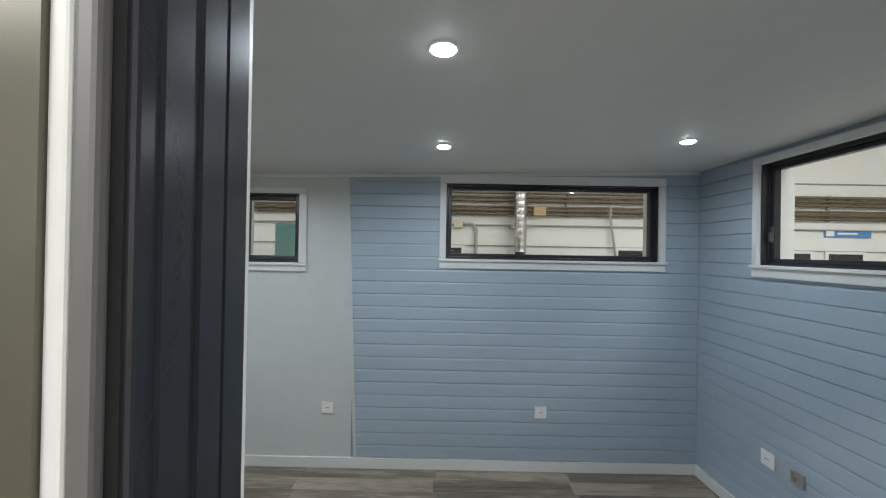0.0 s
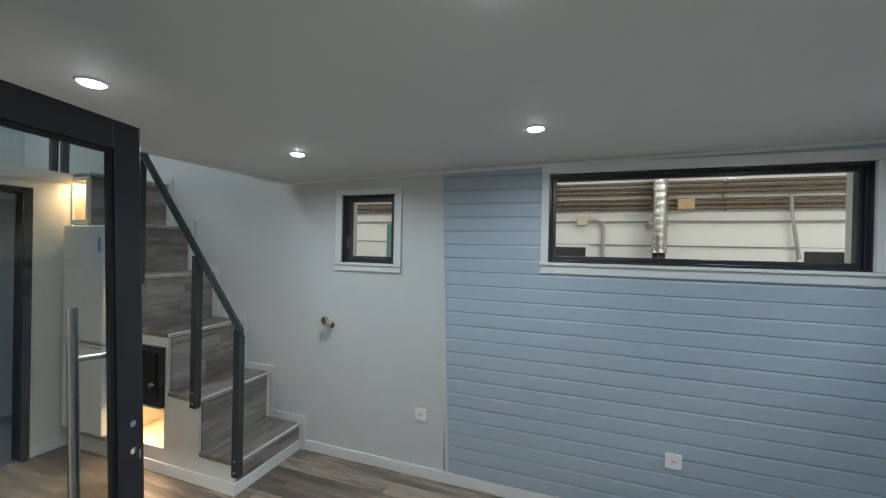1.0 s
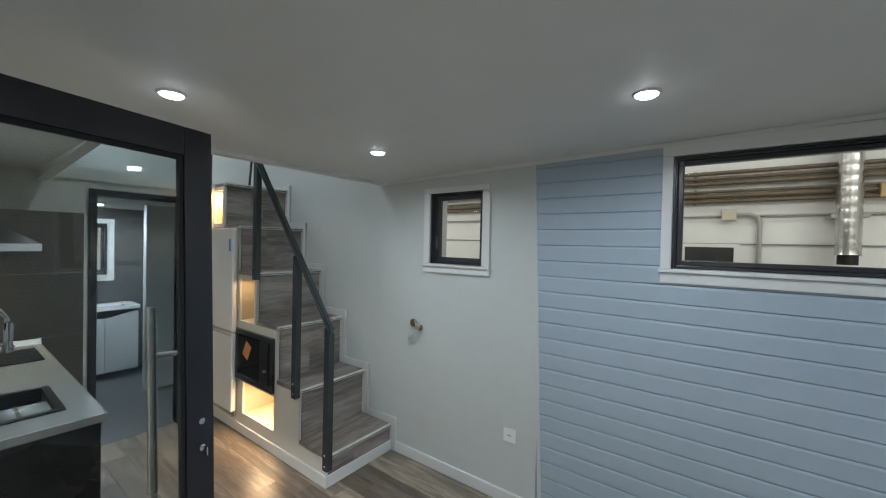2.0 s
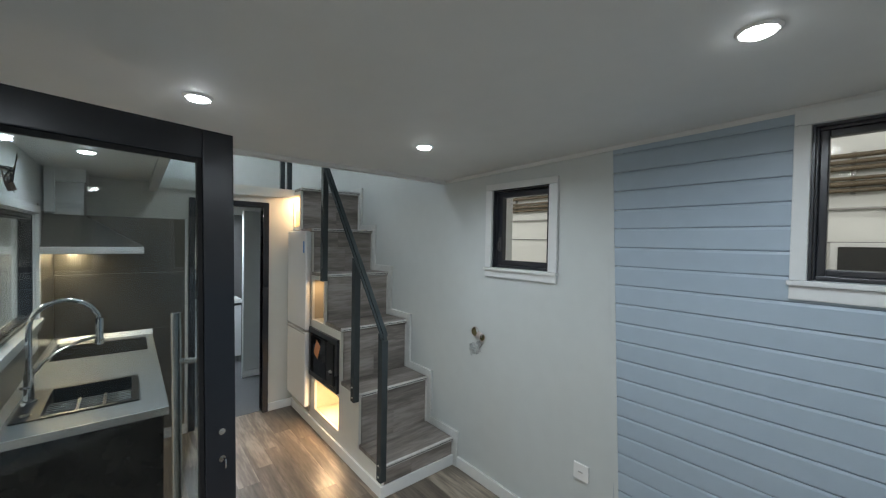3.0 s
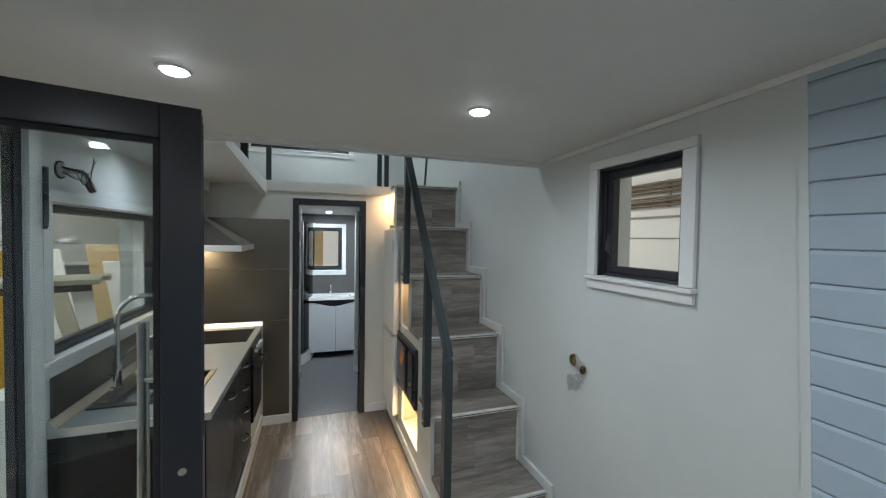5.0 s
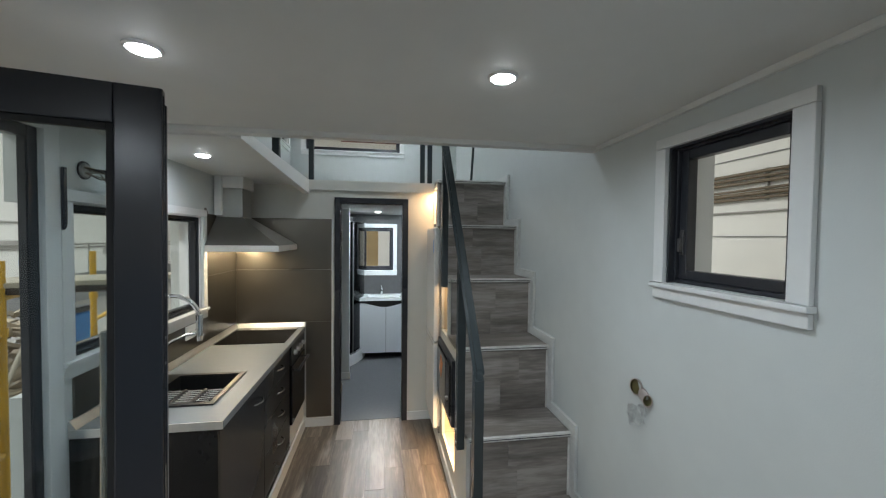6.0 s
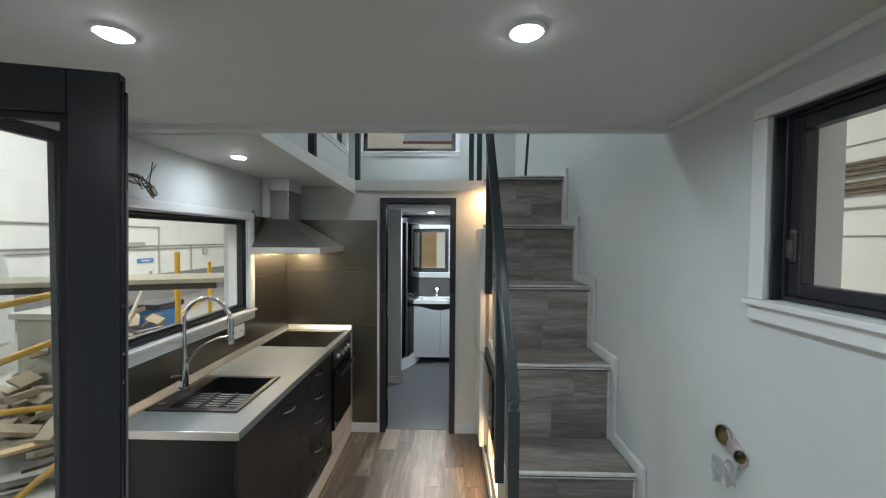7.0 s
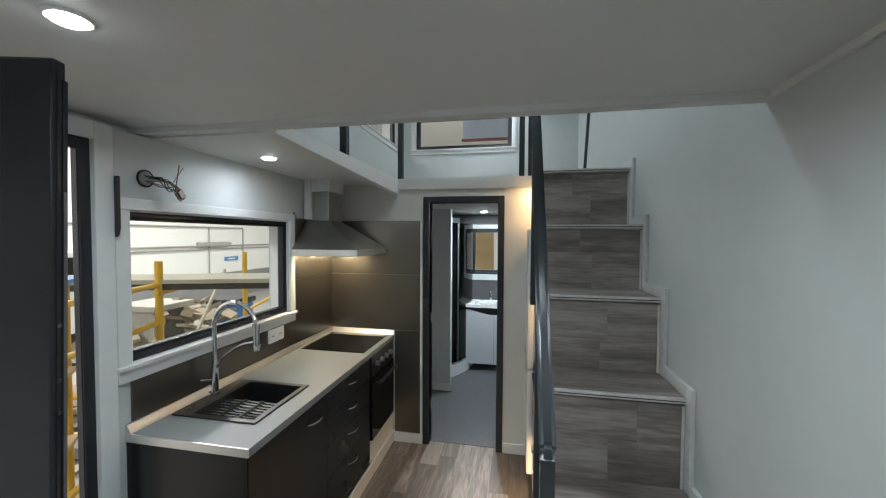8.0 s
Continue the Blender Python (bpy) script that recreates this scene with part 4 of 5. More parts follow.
prism(bm, [(-2.383, 1.70), (-2.383, 1.80), (-2.402, 1.80), (-2.402, 1.785), (-2.418, 1.783), (-2.420, 1.768), (-2.41, 1.763), (-2.383, 1.763)], YK + 0.001, YK + 0.006, "y")
tagged(part("sheet_offcut", bm, M_BRONZE), "ragged dark sheet offcut beside the window casing", "sheet")

# wall sockets
def socket(x, y, z, turn=0, wide=0.084, gangs=1):
    s = thing("wall_socket", "white square wall socket", "socket", "wall sockets")
    part("plate", boxes((-wide / 2, wide / 2, -0.010, 0.0, -0.042, 0.042), bevel=0.004), M_PLASTIC, s)
    for g in range(gangs):
        cx = 0 if gangs == 1 else (g - 0.5) * wide / 2
        bm = bmesh.new()
        cyl(bm, (cx, -0.0105, 0), (cx, -0.008, 0), 0.021, 24)
        i = part("insert", bm, M_PLASTIC, s)
        part("slot", boxes((cx - 0.012, cx + 0.012, -0.0122, -0.0106, -0.003, 0.003)), M_GREYPL, i)
    s.matrix_world = pose(x, y, z, 0, 0, turn)
    return s


socket(-0.205, YB - 0.001, 0.427)
socket(1.314, YB - 0.012, 0.424)
socket(XR - 0.012, 2.363, 0.445, -90)
s = socket(-2.165, YK + 0.012, 1.016, 180, 0.15, 2)
tagged(s, "white double wall socket above the worktop")

# open back box in the end wall
jb = thing("junction_box", "open metal wall box with loose wires", "junction box")
part("box", boxes((-0.035, 0.035, -0.016, -0.004, -0.034, -0.028), (-0.035, 0.035, -0.016, -0.004, 0.028, 0.034), (-0.035, -0.029, -0.016, -0.004, -0.028, 0.028), (0.029, 0.035, -0.016, -0.004, -0.028, 0.028),
                  (-0.029, 0.029, -0.006, -0.004, -0.028, 0.028)), M_GREYPL, jb)
bm = bmesh.new()
tube(bm, [(0, -0.006, 0), (0.012, -0.028, 0.012), (-0.006, -0.034, 0.018), (0.004, -0.022, -0.012)], 0.0035, 7)
part("wire", bm, M_BRASS, jb)
jb.matrix_world = pose(XR - 0.010, 2.185, 0.440, 0, 0, -90)

# wires and loose switch hanging out of the kitchen wall
hw = thing("hanging_wires", "round wall box with loose wires and a hanging switch insert", "wiring")
bm = bmesh.new()
cyl(bm, (-1.345, YK + 0.001, 1.870), (-1.345, YK + 0.006, 1.870), 0.036, 24)
part("back_box", bm, M_RUBBER, hw)
bm = bmesh.new()
cyl(bm, (-1.345, YK + 0.006, 1.870), (-1.345, YK + 0.012, 1.870), 0.030, 24, 0.026)
part("rim", bm, M_GREYPL, hw, smooth=True)
for i in range(6):
    r = random.Random(i)
    bm = bmesh.new()
    pts = [(-1.345 + r.uniform(-0.015, 0.015), YK + 0.012, 1.870 + r.uniform(-0.015, 0.015)), (-1.37 - r.uniform(0, 0.02), YK + 0.05 + r.uniform(0, 0.02), 1.86 + r.uniform(-0.02, 0.02)),
           (-1.41 - r.uniform(0, 0.02), YK + 0.06, 1.845 + r.uniform(-0.02, 0.02)), (-1.448, YK + 0.05, 1.825 + r.uniform(-0.01, 0.01))]
    if i > 3:
        pts[-1] = (-1.46 + 0.02 * i - 0.08, YK + 0.07, 1.90 + 0.008 * i)
    tube(bm, pts, 0.0017, 6)
    part("wire", bm, M_RUBBER if i % 2 else M_BRASS, hw)
bm = boxes((-0.018, 0.018, -0.010, 0.010, -0.016, 0.016), (-0.026, 0.026, -0.003, 0.0, -0.024, 0.024), (-0.004, 0.004, -0.016, 0.010, -0.022, 0.022), bevel=0.002)
bmesh.ops.transform(bm, matrix=pose(-1.462, YK + 0.05, 1.815, 20, 25, 20), verts=bm.verts)
part("switch_insert", bm, M_DARKBRASS, hw, "metal switch insert hanging loose")
# more loose wires between the box and the insert
wr = random.Random(5)
for i in range(5):
    bm = bmesh.new()
    j = lambda k: wr.uniform(-k, k)
    tube(bm, [(-1.345 + j(0.015), YK + 0.006, 1.87 + j(0.015)), (-1.375 + j(0.02), YK + 0.05 + j(0.02), 1.86 + j(0.03)), (-1.42 + j(0.02), YK + 0.06 + j(0.02), 1.84 + j(0.03)), (-1.462 + j(0.015), YK + 0.05, 1.825 + j(0.02))], 0.0025, 6)
    part("wire", bm, (M_RUBBER, M_DARKBRASS, M_GREYPL)[i % 3], hw)
# dark upright strip by the door casing
bm = bmesh.new()
prism(bm, [(-1.209, 1.86), (-1.222, 1.86), (-1.222, 1.665), (-1.218, 1.64), (-1.209, 1.63)], YK + 0.019, YK + 0.031, "y")
tagged(part("wall_strip", bm, M_BLACK), "dark metal strip fixed on the wall by the casing", "strip")

# pipe stub on the grey wall
ps = thing("pipe_stub", "brass water outlet with clear wrapping on the wall", "pipe fitting")
def sleeve(bm, p, q, outer, inner, n=20):
    """An open-ended tube from p to q."""
    p, q = Vector(p), Vector(q)
    turn = (q - p).to_track_quat("Z", "Y")
    rings = []
    for c, r in ((p, inner), (q, inner), (q, outer), (p, outer)):
        rings.append([bm.verts.new(c + turn @ Vector((r * math.cos(6.2832 * i / n), r * math.sin(6.2832 * i / n), 0))) for i in range(n)])
    for k in range(4):
        for i in range(n):
            bm.faces.new((rings[k][i], rings[k][(i + 1) % n], rings[(k + 1) % 4][(i + 1) % n], rings[(k + 1) % 4][i]))


bm = bmesh.new()
sleeve(bm, (-1.052, YB - 0.001, 1.004), (-1.036, YB - 0.034, 1.012), 0.034, 0.0295)
part("flange", bm, M_MAUVE, ps, "pale grey metal flange", smooth=False)
bm = bmesh.new()
sleeve(bm, (-1.051, YB - 0.002, 1.0045), (-1.0375, YB - 0.031, 1.0115), 0.0293, 0.0275)
cyl(bm, (-1.050, YB - 0.004, 1.005), (-1.049, YB - 0.006, 1.0055), 0.029, 20)
part("lining", bm, M_OLIVE, ps)
bm = bmesh.new()
sleeve(bm, (-1.012, YB - 0.004, 0.990), (-0.966, YB - 0.034, 0.982), 0.027, 0.0225)
part("elbow", bm, M_MAUVE, ps, smooth=False)
bm = bmesh.new()
sleeve(bm, (-1.011, YB - 0.005, 0.990), (-0.968, YB - 0.0327, 0.9823), 0.0223, 0.020)
cyl(bm, (-1.004, YB - 0.0093, 0.9885), (-1.002, YB - 0.0106, 0.988), 0.0215, 16)
part("elbow_lining", bm, M_OLIVE, ps)
# crumpled clear wrapping hanging from the fitting
bm = bmesh.new()
N = 12
grid = [[bm.verts.new((-1.085 + 0.115 * i / N, YB - 0.034, 0.962 - 0.085 * j / N - 0.03 * (1 - i / N))) for i in range(N + 1)] for j in range(N + 1)]
for row in grid:
    for v in row:
        v.co += 0.020 * noise.noise_vector(v.co * 38)
        v.co.y = min(v.co.y, YB - 0.004)
for j in range(N):
    for i in range(N):
        bm.faces.new((grid[j][i], grid[j][i + 1], grid[j + 1][i + 1], grid[j + 1][i]))
ps.location, ps.scale = (0.040, YB * 0.5, 0.0), (1.0, 0.5, 1.0)
part("wrapping", bm, glass("crumpled_film", (0.92, 0.93, 0.94), 0.12, 0.22), ps, "crumpled clear plastic wrapping")

# ---- bathroom ----
vn = thing("vanity_unit", "white vanity unit with two wavy-topped doors", "vanity")
VX0, VX1, VY0, VY1 = XL + 0.014, -4.62, 1.64, 2.275
part("carcass", boxes((VX0, VX1 - 0.020, VY0, VY1, 0.085, 0.775)), M_SINK, vn)
part("side", boxes((VX0, VX1 - 0.001, VY0 - 0.014, VY0 - 0.001, 0.07, 0.775)), M_VAN, vn)
ym = (VY0 + VY1) / 2 + 0.02
for a, b, sgn in ((VY0, ym - 0.002, 1), (ym + 0.002, VY1, -1)):
    pts = [(a, 0.085), (b, 0.085)]
    for i in range(11):
        y = b + (a - b) * i / 10
        f = (y - VY0) / (VY1 - VY0)
        pts.append((y, 0.715 + 0.028 * math.cos(2 * math.pi * f)))
    bm = bmesh.new()
    prism(bm, pts, VX1 - 0.018, VX1, "x")
    part("door", bm, M_VAN, vn)
for y in (VY0 + 0.03, VY1 - 0.03):
    bm = bmesh.new()
    cyl(bm, (VX1 - 0.05, y, 0.003), (VX1 - 0.05, y, 0.085), 0.014, 12)
    part("leg", bm, M_STEEL, vn)
bs = thing("washbasin", "white ceramic washbasin on the vanity", "washbasin")
bm = bmesh.new()
for a, b, c, e in holed(VX0, VX1 + 0.012, VY0 - 0.012, VY1 + 0.012, [(VX0 + 0.10, VX1 - 0.03, VY0 + 0.10, VY1 - 0.10)]):
    box(bm, a, b, c, e, 0.776, 0.815)
bmesh.ops.remove_doubles(bm, verts=bm.verts[:], dist=1e-5)
part("slab", bm, M_CERAM, bs)
part("bowl", boxes((VX0 + 0.10, VX1 - 0.03, VY0 + 0.10, VY1 - 0.10, 0.7765, 0.784)), M_CERAM, bs)
bt = thing("basin_tap", "small chrome basin tap", "tap")
bm = bmesh.new()
cyl(bm, (VX0 + 0.055, 1.92, 0.815), (VX0 + 0.055, 1.92, 0.905), 0.017, 18)
cyl(bm, (VX0 + 0.055, 1.92, 0.875), (VX0 + 0.160, 1.92, 0.862), 0.011, 14)
part("body", bm, M_CHROME, bt, smooth=True)
bm = bmesh.new()
cyl(bm, (VX0 + 0.055, 1.92, 0.905), (VX0 + 0.10, 1.92, 0.935), 0.008, 12)
part("lever", bm, M_CHROME, bt, smooth=True)
bm = bmesh.new()
cyl(bm, (VX0 + 0.075, 1.80, 0.815), (VX0 + 0.075, 1.80, 0.828), 0.024, 20)
tagged(part("plug", bm, M_CHROME, smooth=True), "round chrome plug on the washbasin edge", "plug")

sh = thing("shower_cabin", "curved smoked-glass corner shower cabin", "shower")
CX, CY, CR = -4.90, YF + 0.06, 0.955
def quarter(r0, r1, z0, z1, a0=0, a1=90, n=24):
    bm = bmesh.new()
    pts = [(CX + r1 * math.cos(radians(a0 + (a1 - a0) * i / n)), CY + r1 * math.sin(radians(a0 + (a1 - a0) * i / n))) for i in range(n + 1)]
    pts += [(CX + r0 * math.cos(radians(a1 - (a1 - a0) * i / n)), CY + r0 * math.sin(radians(a1 - (a1 - a0) * i / n))) for i in range(n + 1)]
    return prism(bm, pts, z0, z1, "z")
part("tray", quarter(0.02, CR, 0.003, 0.14), M_CERAM, sh, smooth=True)
part("curved_glass", quarter(CR - 0.03, CR - 0.022, 0.15, 1.80), M_DARKGLASS, sh, smooth=True)
part("top_ring", quarter(CR - 0.05, CR + 0.002, 1.80, 1.86), M_CHROME, sh, smooth=True)
part("bottom_ring", quarter(CR - 0.05, CR - 0.004, 0.1405, 0.165), M_CHROME, sh, smooth=True)
for a in (28, 60):
    bm = bmesh.new()
    cyl(bm, (CX + (CR - 0.014) * math.cos(radians(a)), CY + (CR - 0.014) * math.sin(radians(a)), 0.16), (CX + (CR - 0.014) * math.cos(radians(a)), CY + (CR - 0.014) * math.sin(radians(a)), 1.80), 0.011, 10)
    part("upright", bm, M_SLATE, sh, smooth=True)
for a in (40, 48):
    bm = bmesh.new()
    x, y = CX + (CR + 0.02) * math.cos(radians(a)), CY + (CR + 0.02) * math.sin(radians(a))
    tube(bm, [(CX + (CR - 0.024) * math.cos(radians(a)), CY + (CR - 0.024) * math.sin(radians(a)), 0.92), (x, y, 0.94), (x, y, 1.06), (CX + (CR - 0.024) * math.cos(radians(a)), CY + (CR - 0.024) * math.sin(radians(a)), 1.08)], 0.008, 10)
    part("handle", bm, M_CHROME, sh, smooth=True)
part("back_panel", boxes((XL + 0.0135, XL + 0.016, YF + 0.01, 1.50, 0.15, 1.85), (XL + 0.017, -4.13, YF + 0.003, YF + 0.008, 0.15, 1.85)), M_SINK, sh)

# ---- workshop outside ----
structure("ground", boxes((-60, 60, -60, 60, GROUND - 0.3, GROUND)), M_CONC, "worn concrete workshop floor", "ground")
structure("workshop_wall_north", boxes((-24, 18, 9.0, 9.3, GROUND, 6.2)), M_CREAM, "cream painted workshop wall with pipes", "wall")
structure("workshop_wall_south", boxes((-24, 18, -8.3, -8.0, GROUND, 6.2)), M_CREAM, "cream painted workshop wall", "wall")
structure("workshop_wall_west", boxes((-24.3, -24, -8.3, 9.3, GROUND, 6.2)), M_CREAM, "cream painted workshop end wall", "wall")
structure("workshop_wall_east", boxes((18, 18.3, -8.3, 9.3, GROUND, 6.2)), M_CREAM, "cream painted workshop end wall", "wall")
structure("workshop_roof", boxes((-24.3, 18.3, -8.3, 9.3, 6.2, 6.4)), M_CREAM, "pale workshop roof", "roof")
structure("workshop_dado", boxes((-24, 18, -7.995, -7.97, GROUND, 0.32)), M_WSGREY, "grey painted lower band of the workshop wall", "trim")
for z in (1.70, 2.18, 3.25):
    structure("trim_wall_joint", boxes((-12, 18, 8.975, 8.998, z - 0.012, z + 0.012)), M_WSGREY, "dark horizontal wall joint", "trim")
pb = thing("pipe_run", "bundle of tan pipes along the workshop wall", "pipes")
for z, r in ((2.92, 0.035), (2.83, 0.03), (2.74, 0.035), (2.60, 0.025), (2.52, 0.04), (2.43, 0.03)):
    bm = bmesh.new()
    cyl(bm, (-14, 8.90, z), (17.5, 8.90, z), r, 10)
    part("pipe", bm, M_PIPE, pb, smooth=True)
for x in range(-12, 18, 3):
    part("bracket", boxes((x + 0.4, x + 0.45, 8.94, 8.995, 2.38, 2.98)), M_PIPEG, pb)
dk = thing("spiral_duct", "silver spiral air duct on the workshop wall", "duct")
bm = bmesh.new()
n, rr = 28, 0.135
prev = None
zz = 1.55
while zz < 6.1:
    ring = [bm.verts.new((2.29 + q * math.cos(k * math.tau / n), 8.66 + q * math.sin(k * math.tau / n), zz + 0.02 * k / n)) for k in range(n) for q in (rr + (0.008 if int(round((zz - 1.55) / 0.05)) % 3 == 0 else 0),)]
    if prev:
        for k in range(n):
            bm.faces.new((prev[k], prev[(k + 1) % n], ring[(k + 1) % n], ring[k]))
    prev = ring
    zz += 0.05
part("tube", bm, M_STEEL, dk, smooth=True)
bm = bmesh.new()
cyl(bm, (2.29, 8.66, 1.42), (2.29, 8.66, 1.56), 0.11, 24)
part("outlet", bm, M_RUBBER, dk, smooth=True)
for z in (2.1, 3.6, 5.2):
    part("bracket", boxes((2.10, 2.48, 8.60, 8.998, z, z + 0.05)), M_PIPEG, dk)
eb = thing("cable_box", "cream cable box on the workshop wall", "junction box", "wall boxes")
part("box", boxes((2.62, 2.90, 8.80, 8.995, 2.40, 2.60), bevel=0.015), M_PLY, eb)
eb = thing("cable_box", "cream cable box with bent conduit", "junction box", "wall boxes")
part("box", boxes((0.82, 1.02, 8.86, 8.995, 2.10, 2.28), bevel=0.01), mat("cream_plastic", (0.55, 0.50, 0.38), 0.5), eb)
bm = bmesh.new()
tube(bm, [(1.02, 8.93, 2.20), (1.2, 8.93, 2.20), (1.29, 8.93, 2.16), (1.33, 8.93, 2.06), (1.33, 8.93, 1.2)], 0.035, 10)
part("conduit", bm, M_PIPEG, eb, smooth=True)
bm = bmesh.new()
tube(bm, [(4.38, 8.88, 2.66), (4.40, 8.88, 2.3), (4.46, 8.88, 1.9), (4.52, 8.88, 1.5)], 0.03, 8)
tagged(part("hanging_cable", bm, M_PIPEG, smooth=True), "thick grey cable hanging on the workshop wall", "cable")
bm = bmesh.new()
tube(bm, [(-14, 8.94, 2.18), (2.0, 8.94, 2.18), (9, 8.94, 2.19), (17, 8.94, 2.18)], 0.018, 8)
tagged(part("conduit_run", bm, M_PIPEG, smooth=True), "thin grey conduit along the workshop wall", "conduit")
sg = thing("wall_sign", "blue sign with white mark on the workshop wall", "sign")
part("board", boxes((9.36, 10.42, 8.96, 8.99, 2.03, 2.20)), M_SIGN, sg)
part("mark", boxes((9.38, 9.56, 8.952, 8.959, 2.05, 2.18)), M_PLASTIC, sg)
part("text_bar", boxes((9.64, 10.1, 8.952, 8.959, 2.095, 2.135)), M_PLASTIC, sg)
for x0, x1 in ((0.30, 1.00), (4.62, 5.45), (8.52, 9.02), (9.45, 10.22)):
    sw = thing("shop_window", "dark low window in the workshop wall", "window", "workshop windows")
    part("frame", boxes((x0 - 0.08, x1 + 0.08, 8.96, 8.995, 0.8, 1.70)), M_PLASTIC, sw)
    part("pane", boxes((x0, x1, 8.948, 8.959, 0.9, 1.64)), M_SINK, sw)
bm = boxes((-1.30, -0.98, 4.50, 4.54, GROUND, 1.84), bevel=0.004)
tagged(part("insulation_sheet", bm, M_TEAL), "turquoise insulation sheet standing on edge outside the house", "sheet")

# south side: scaffold, boards, machines and rubble
SA, SB, SG = (-2.70, -0.72), (-4.50, -1.35), (-5.98, -1.90)
sc = thing("scaffold", "yellow tube scaffold carrying a plank deck", "scaffold")
for (x, y), top in ((SA, 1.42), (SB, 1.42), (SG, 1.20), ((-1.15, -0.18), 1.30)):
    bm = bmesh.new()
    cyl(bm, (x, y, GROUND), (x, y, top), 0.030, 14)
    po = part("post", bm, M_YEL, sc, smooth=True)
    bm = bmesh.new()
    cyl(bm, (x, y, 0.88), (x, y, 0.94), 0.040, 14)
    part("collar", bm, M_YEL, po, smooth=True)
# the deck runs out from the house on short posts
for x, y in ((-1.99, -2.63), (-2.55, -2.84)):
    bm = bmesh.new()
    cyl(bm, (x, y, GROUND), (x, y, 1.17), 0.030, 14)
    part("post", bm, M_YEL, sc, smooth=True)
for a, b in (((-2.70, -0.72, 0.90), (-1.15, -0.18, 0.90)), ((-2.70, -0.72, 1.22), (-1.15, -0.18, 1.22)), ((-4.50, -1.35, 0.62), (-5.98, -1.90, 0.62)),
             ((-2.70, -0.72, 0.05), (-1.15, -0.18, 0.05)), ((-2.66, -0.705, 1.152), (-3.30, -0.945, 1.152)), ((-1.95, -2.615, 1.152), (-2.59, -2.855, 1.152)), ((-2.70, -0.72, 0.30), (-1.99, -2.63, 0.30))):
    bm = bmesh.new()
    cyl(bm, a, b, 0.022, 12)
    part("tube", bm, M_YEL, sc, smooth=True)
for k, (o, long) in enumerate(((0.138, 3.3), (-0.138, 3.15))):
    bm = boxes((-0.02 - 0.05 * k, long, o - 0.132, o + 0.132, 1.226, 1.264), bevel=0.005)
    bmesh.ops.transform(bm, matrix=pose(-3.25, 0.03, 0, 0, 0, -69.6 + 0.6 * k), verts=bm.verts)
    tagged(part("scaffold_plank", bm, M_PLANK), "worn pale plank lying on the scaffold", "plank", "scaffold planks")
for o in (0.235, -0.235):
    bm = boxes((0.03, 3.1, o - 0.025, o + 0.025, 1.175, 1.225), bevel=0.003)
    bmesh.ops.transform(bm, matrix=pose(-3.25, 0.03, 0, 0, 0, -69.6), verts=bm.verts)
    tagged(part("deck_beam", bm, M_DARKWOOD), "dark timber beam under the scaffold planks", "beam", "deck beams")
bm = bmesh.new()
cyl(bm, (-3.55, -1.55, -0.1), (-5.0, -2.1, 1.12), 0.022, 10)
tagged(part("brace_pole", bm, M_PLANK, smooth=True), "pale wooden pole leaning on the scaffold", "pole")
bb = thing("blue_bin", "blue plastic machine cover with dark lid", "bin")
part("body", boxes((-6.08, -5.58, -2.95, -2.45, GROUND, 0.46), bevel=0.03), M_BLUEB, bb)
part("lid", boxes((-6.11, -5.55, -2.98, -2.42, 0.462, 0.55), bevel=0.02), M_BLACK, bb)
cb = thing("low_cabinet", "pale grey metal workbench cabinet", "cabinet")
part("top", boxes((-4.85, -4.2, -3.2, -2.5, 0.60, 0.68), bevel=0.01), M_DIRTY, cb)
for x in (-4.80, -4.33):
    part("side", boxes((x, x + 0.08, -3.15, -2.55, GROUND, 0.599)), M_DIRTY, cb)
part("shelf", boxes((-4.719, -4.331, -3.15, -2.55, 0.10, 0.14)), M_GREYPL, cb)
bm = bmesh.new()
r = random.Random(3)
for i in range(520):
    x, y = r.uniform(-7.2, -3.4), r.uniform(-3.6, -1.7)
    hgt = 1.25 * math.exp(-((x + 4.95) ** 2 / 0.7 + (y + 2.55) ** 2 / 0.5)) + 0.5 * math.exp(-((x + 4.2) ** 2 / 0.5 + (y + 2.3) ** 2 / 0.5))
    sb = bmesh.new()
    box(sb, -r.uniform(0.03, 0.22), r.uniform(0.03, 0.2), -r.uniform(0.03, 0.1), r.uniform(0.03, 0.1), -0.02, r.uniform(0.0, 0.05))
    bmesh.ops.transform(sb, matrix=pose(x, y, GROUND + 0.03 + r.uniform(0, 1) * (hgt + 0.1), r.uniform(-30, 30), r.uniform(-30, 30), r.uniform(0, 180)), verts=sb.verts)
    me = bpy.data.meshes.new("chip")
    sb.to_mesh(me)
    sb.free()
    bm.from_mesh(me)
    bpy.data.meshes.remove(me)
tagged(part("rubble", bm, M_RUBBLE), "heap of offcuts, boards and rubble on the floor", "rubble", kind="stuff")
for i, (x, y, a, h, w, m) in enumerate(((-9.2, -1.35, 9, 1.85, 0.32, M_PLY), (-9.0, -1.95, 13, 1.70, 0.26, M_PLASTIC), (-9.3, -2.35, 8, 2.0, 0.36, M_PLY), (-8.7, -2.75, 15, 1.45, 0.24, M_PLANK), (-9.6, -3.3, 10, 1.9, 0.4, M_CREAM))):
    bm = boxes((-w, w, -0.012, 0.012, 0, h), bevel=0.002)
    bmesh.ops.transform(bm, matrix=pose(x, y, GROUND, a, 0, 78 - 6 * i), verts=bm.verts)
    tagged(part("plywood_sheet", bm, m), "board sheet standing tilted in the workshop", "plywood", "plywood sheets")
sr = thing("sheet_rack", "dark steel rack holding board sheets", "rack")
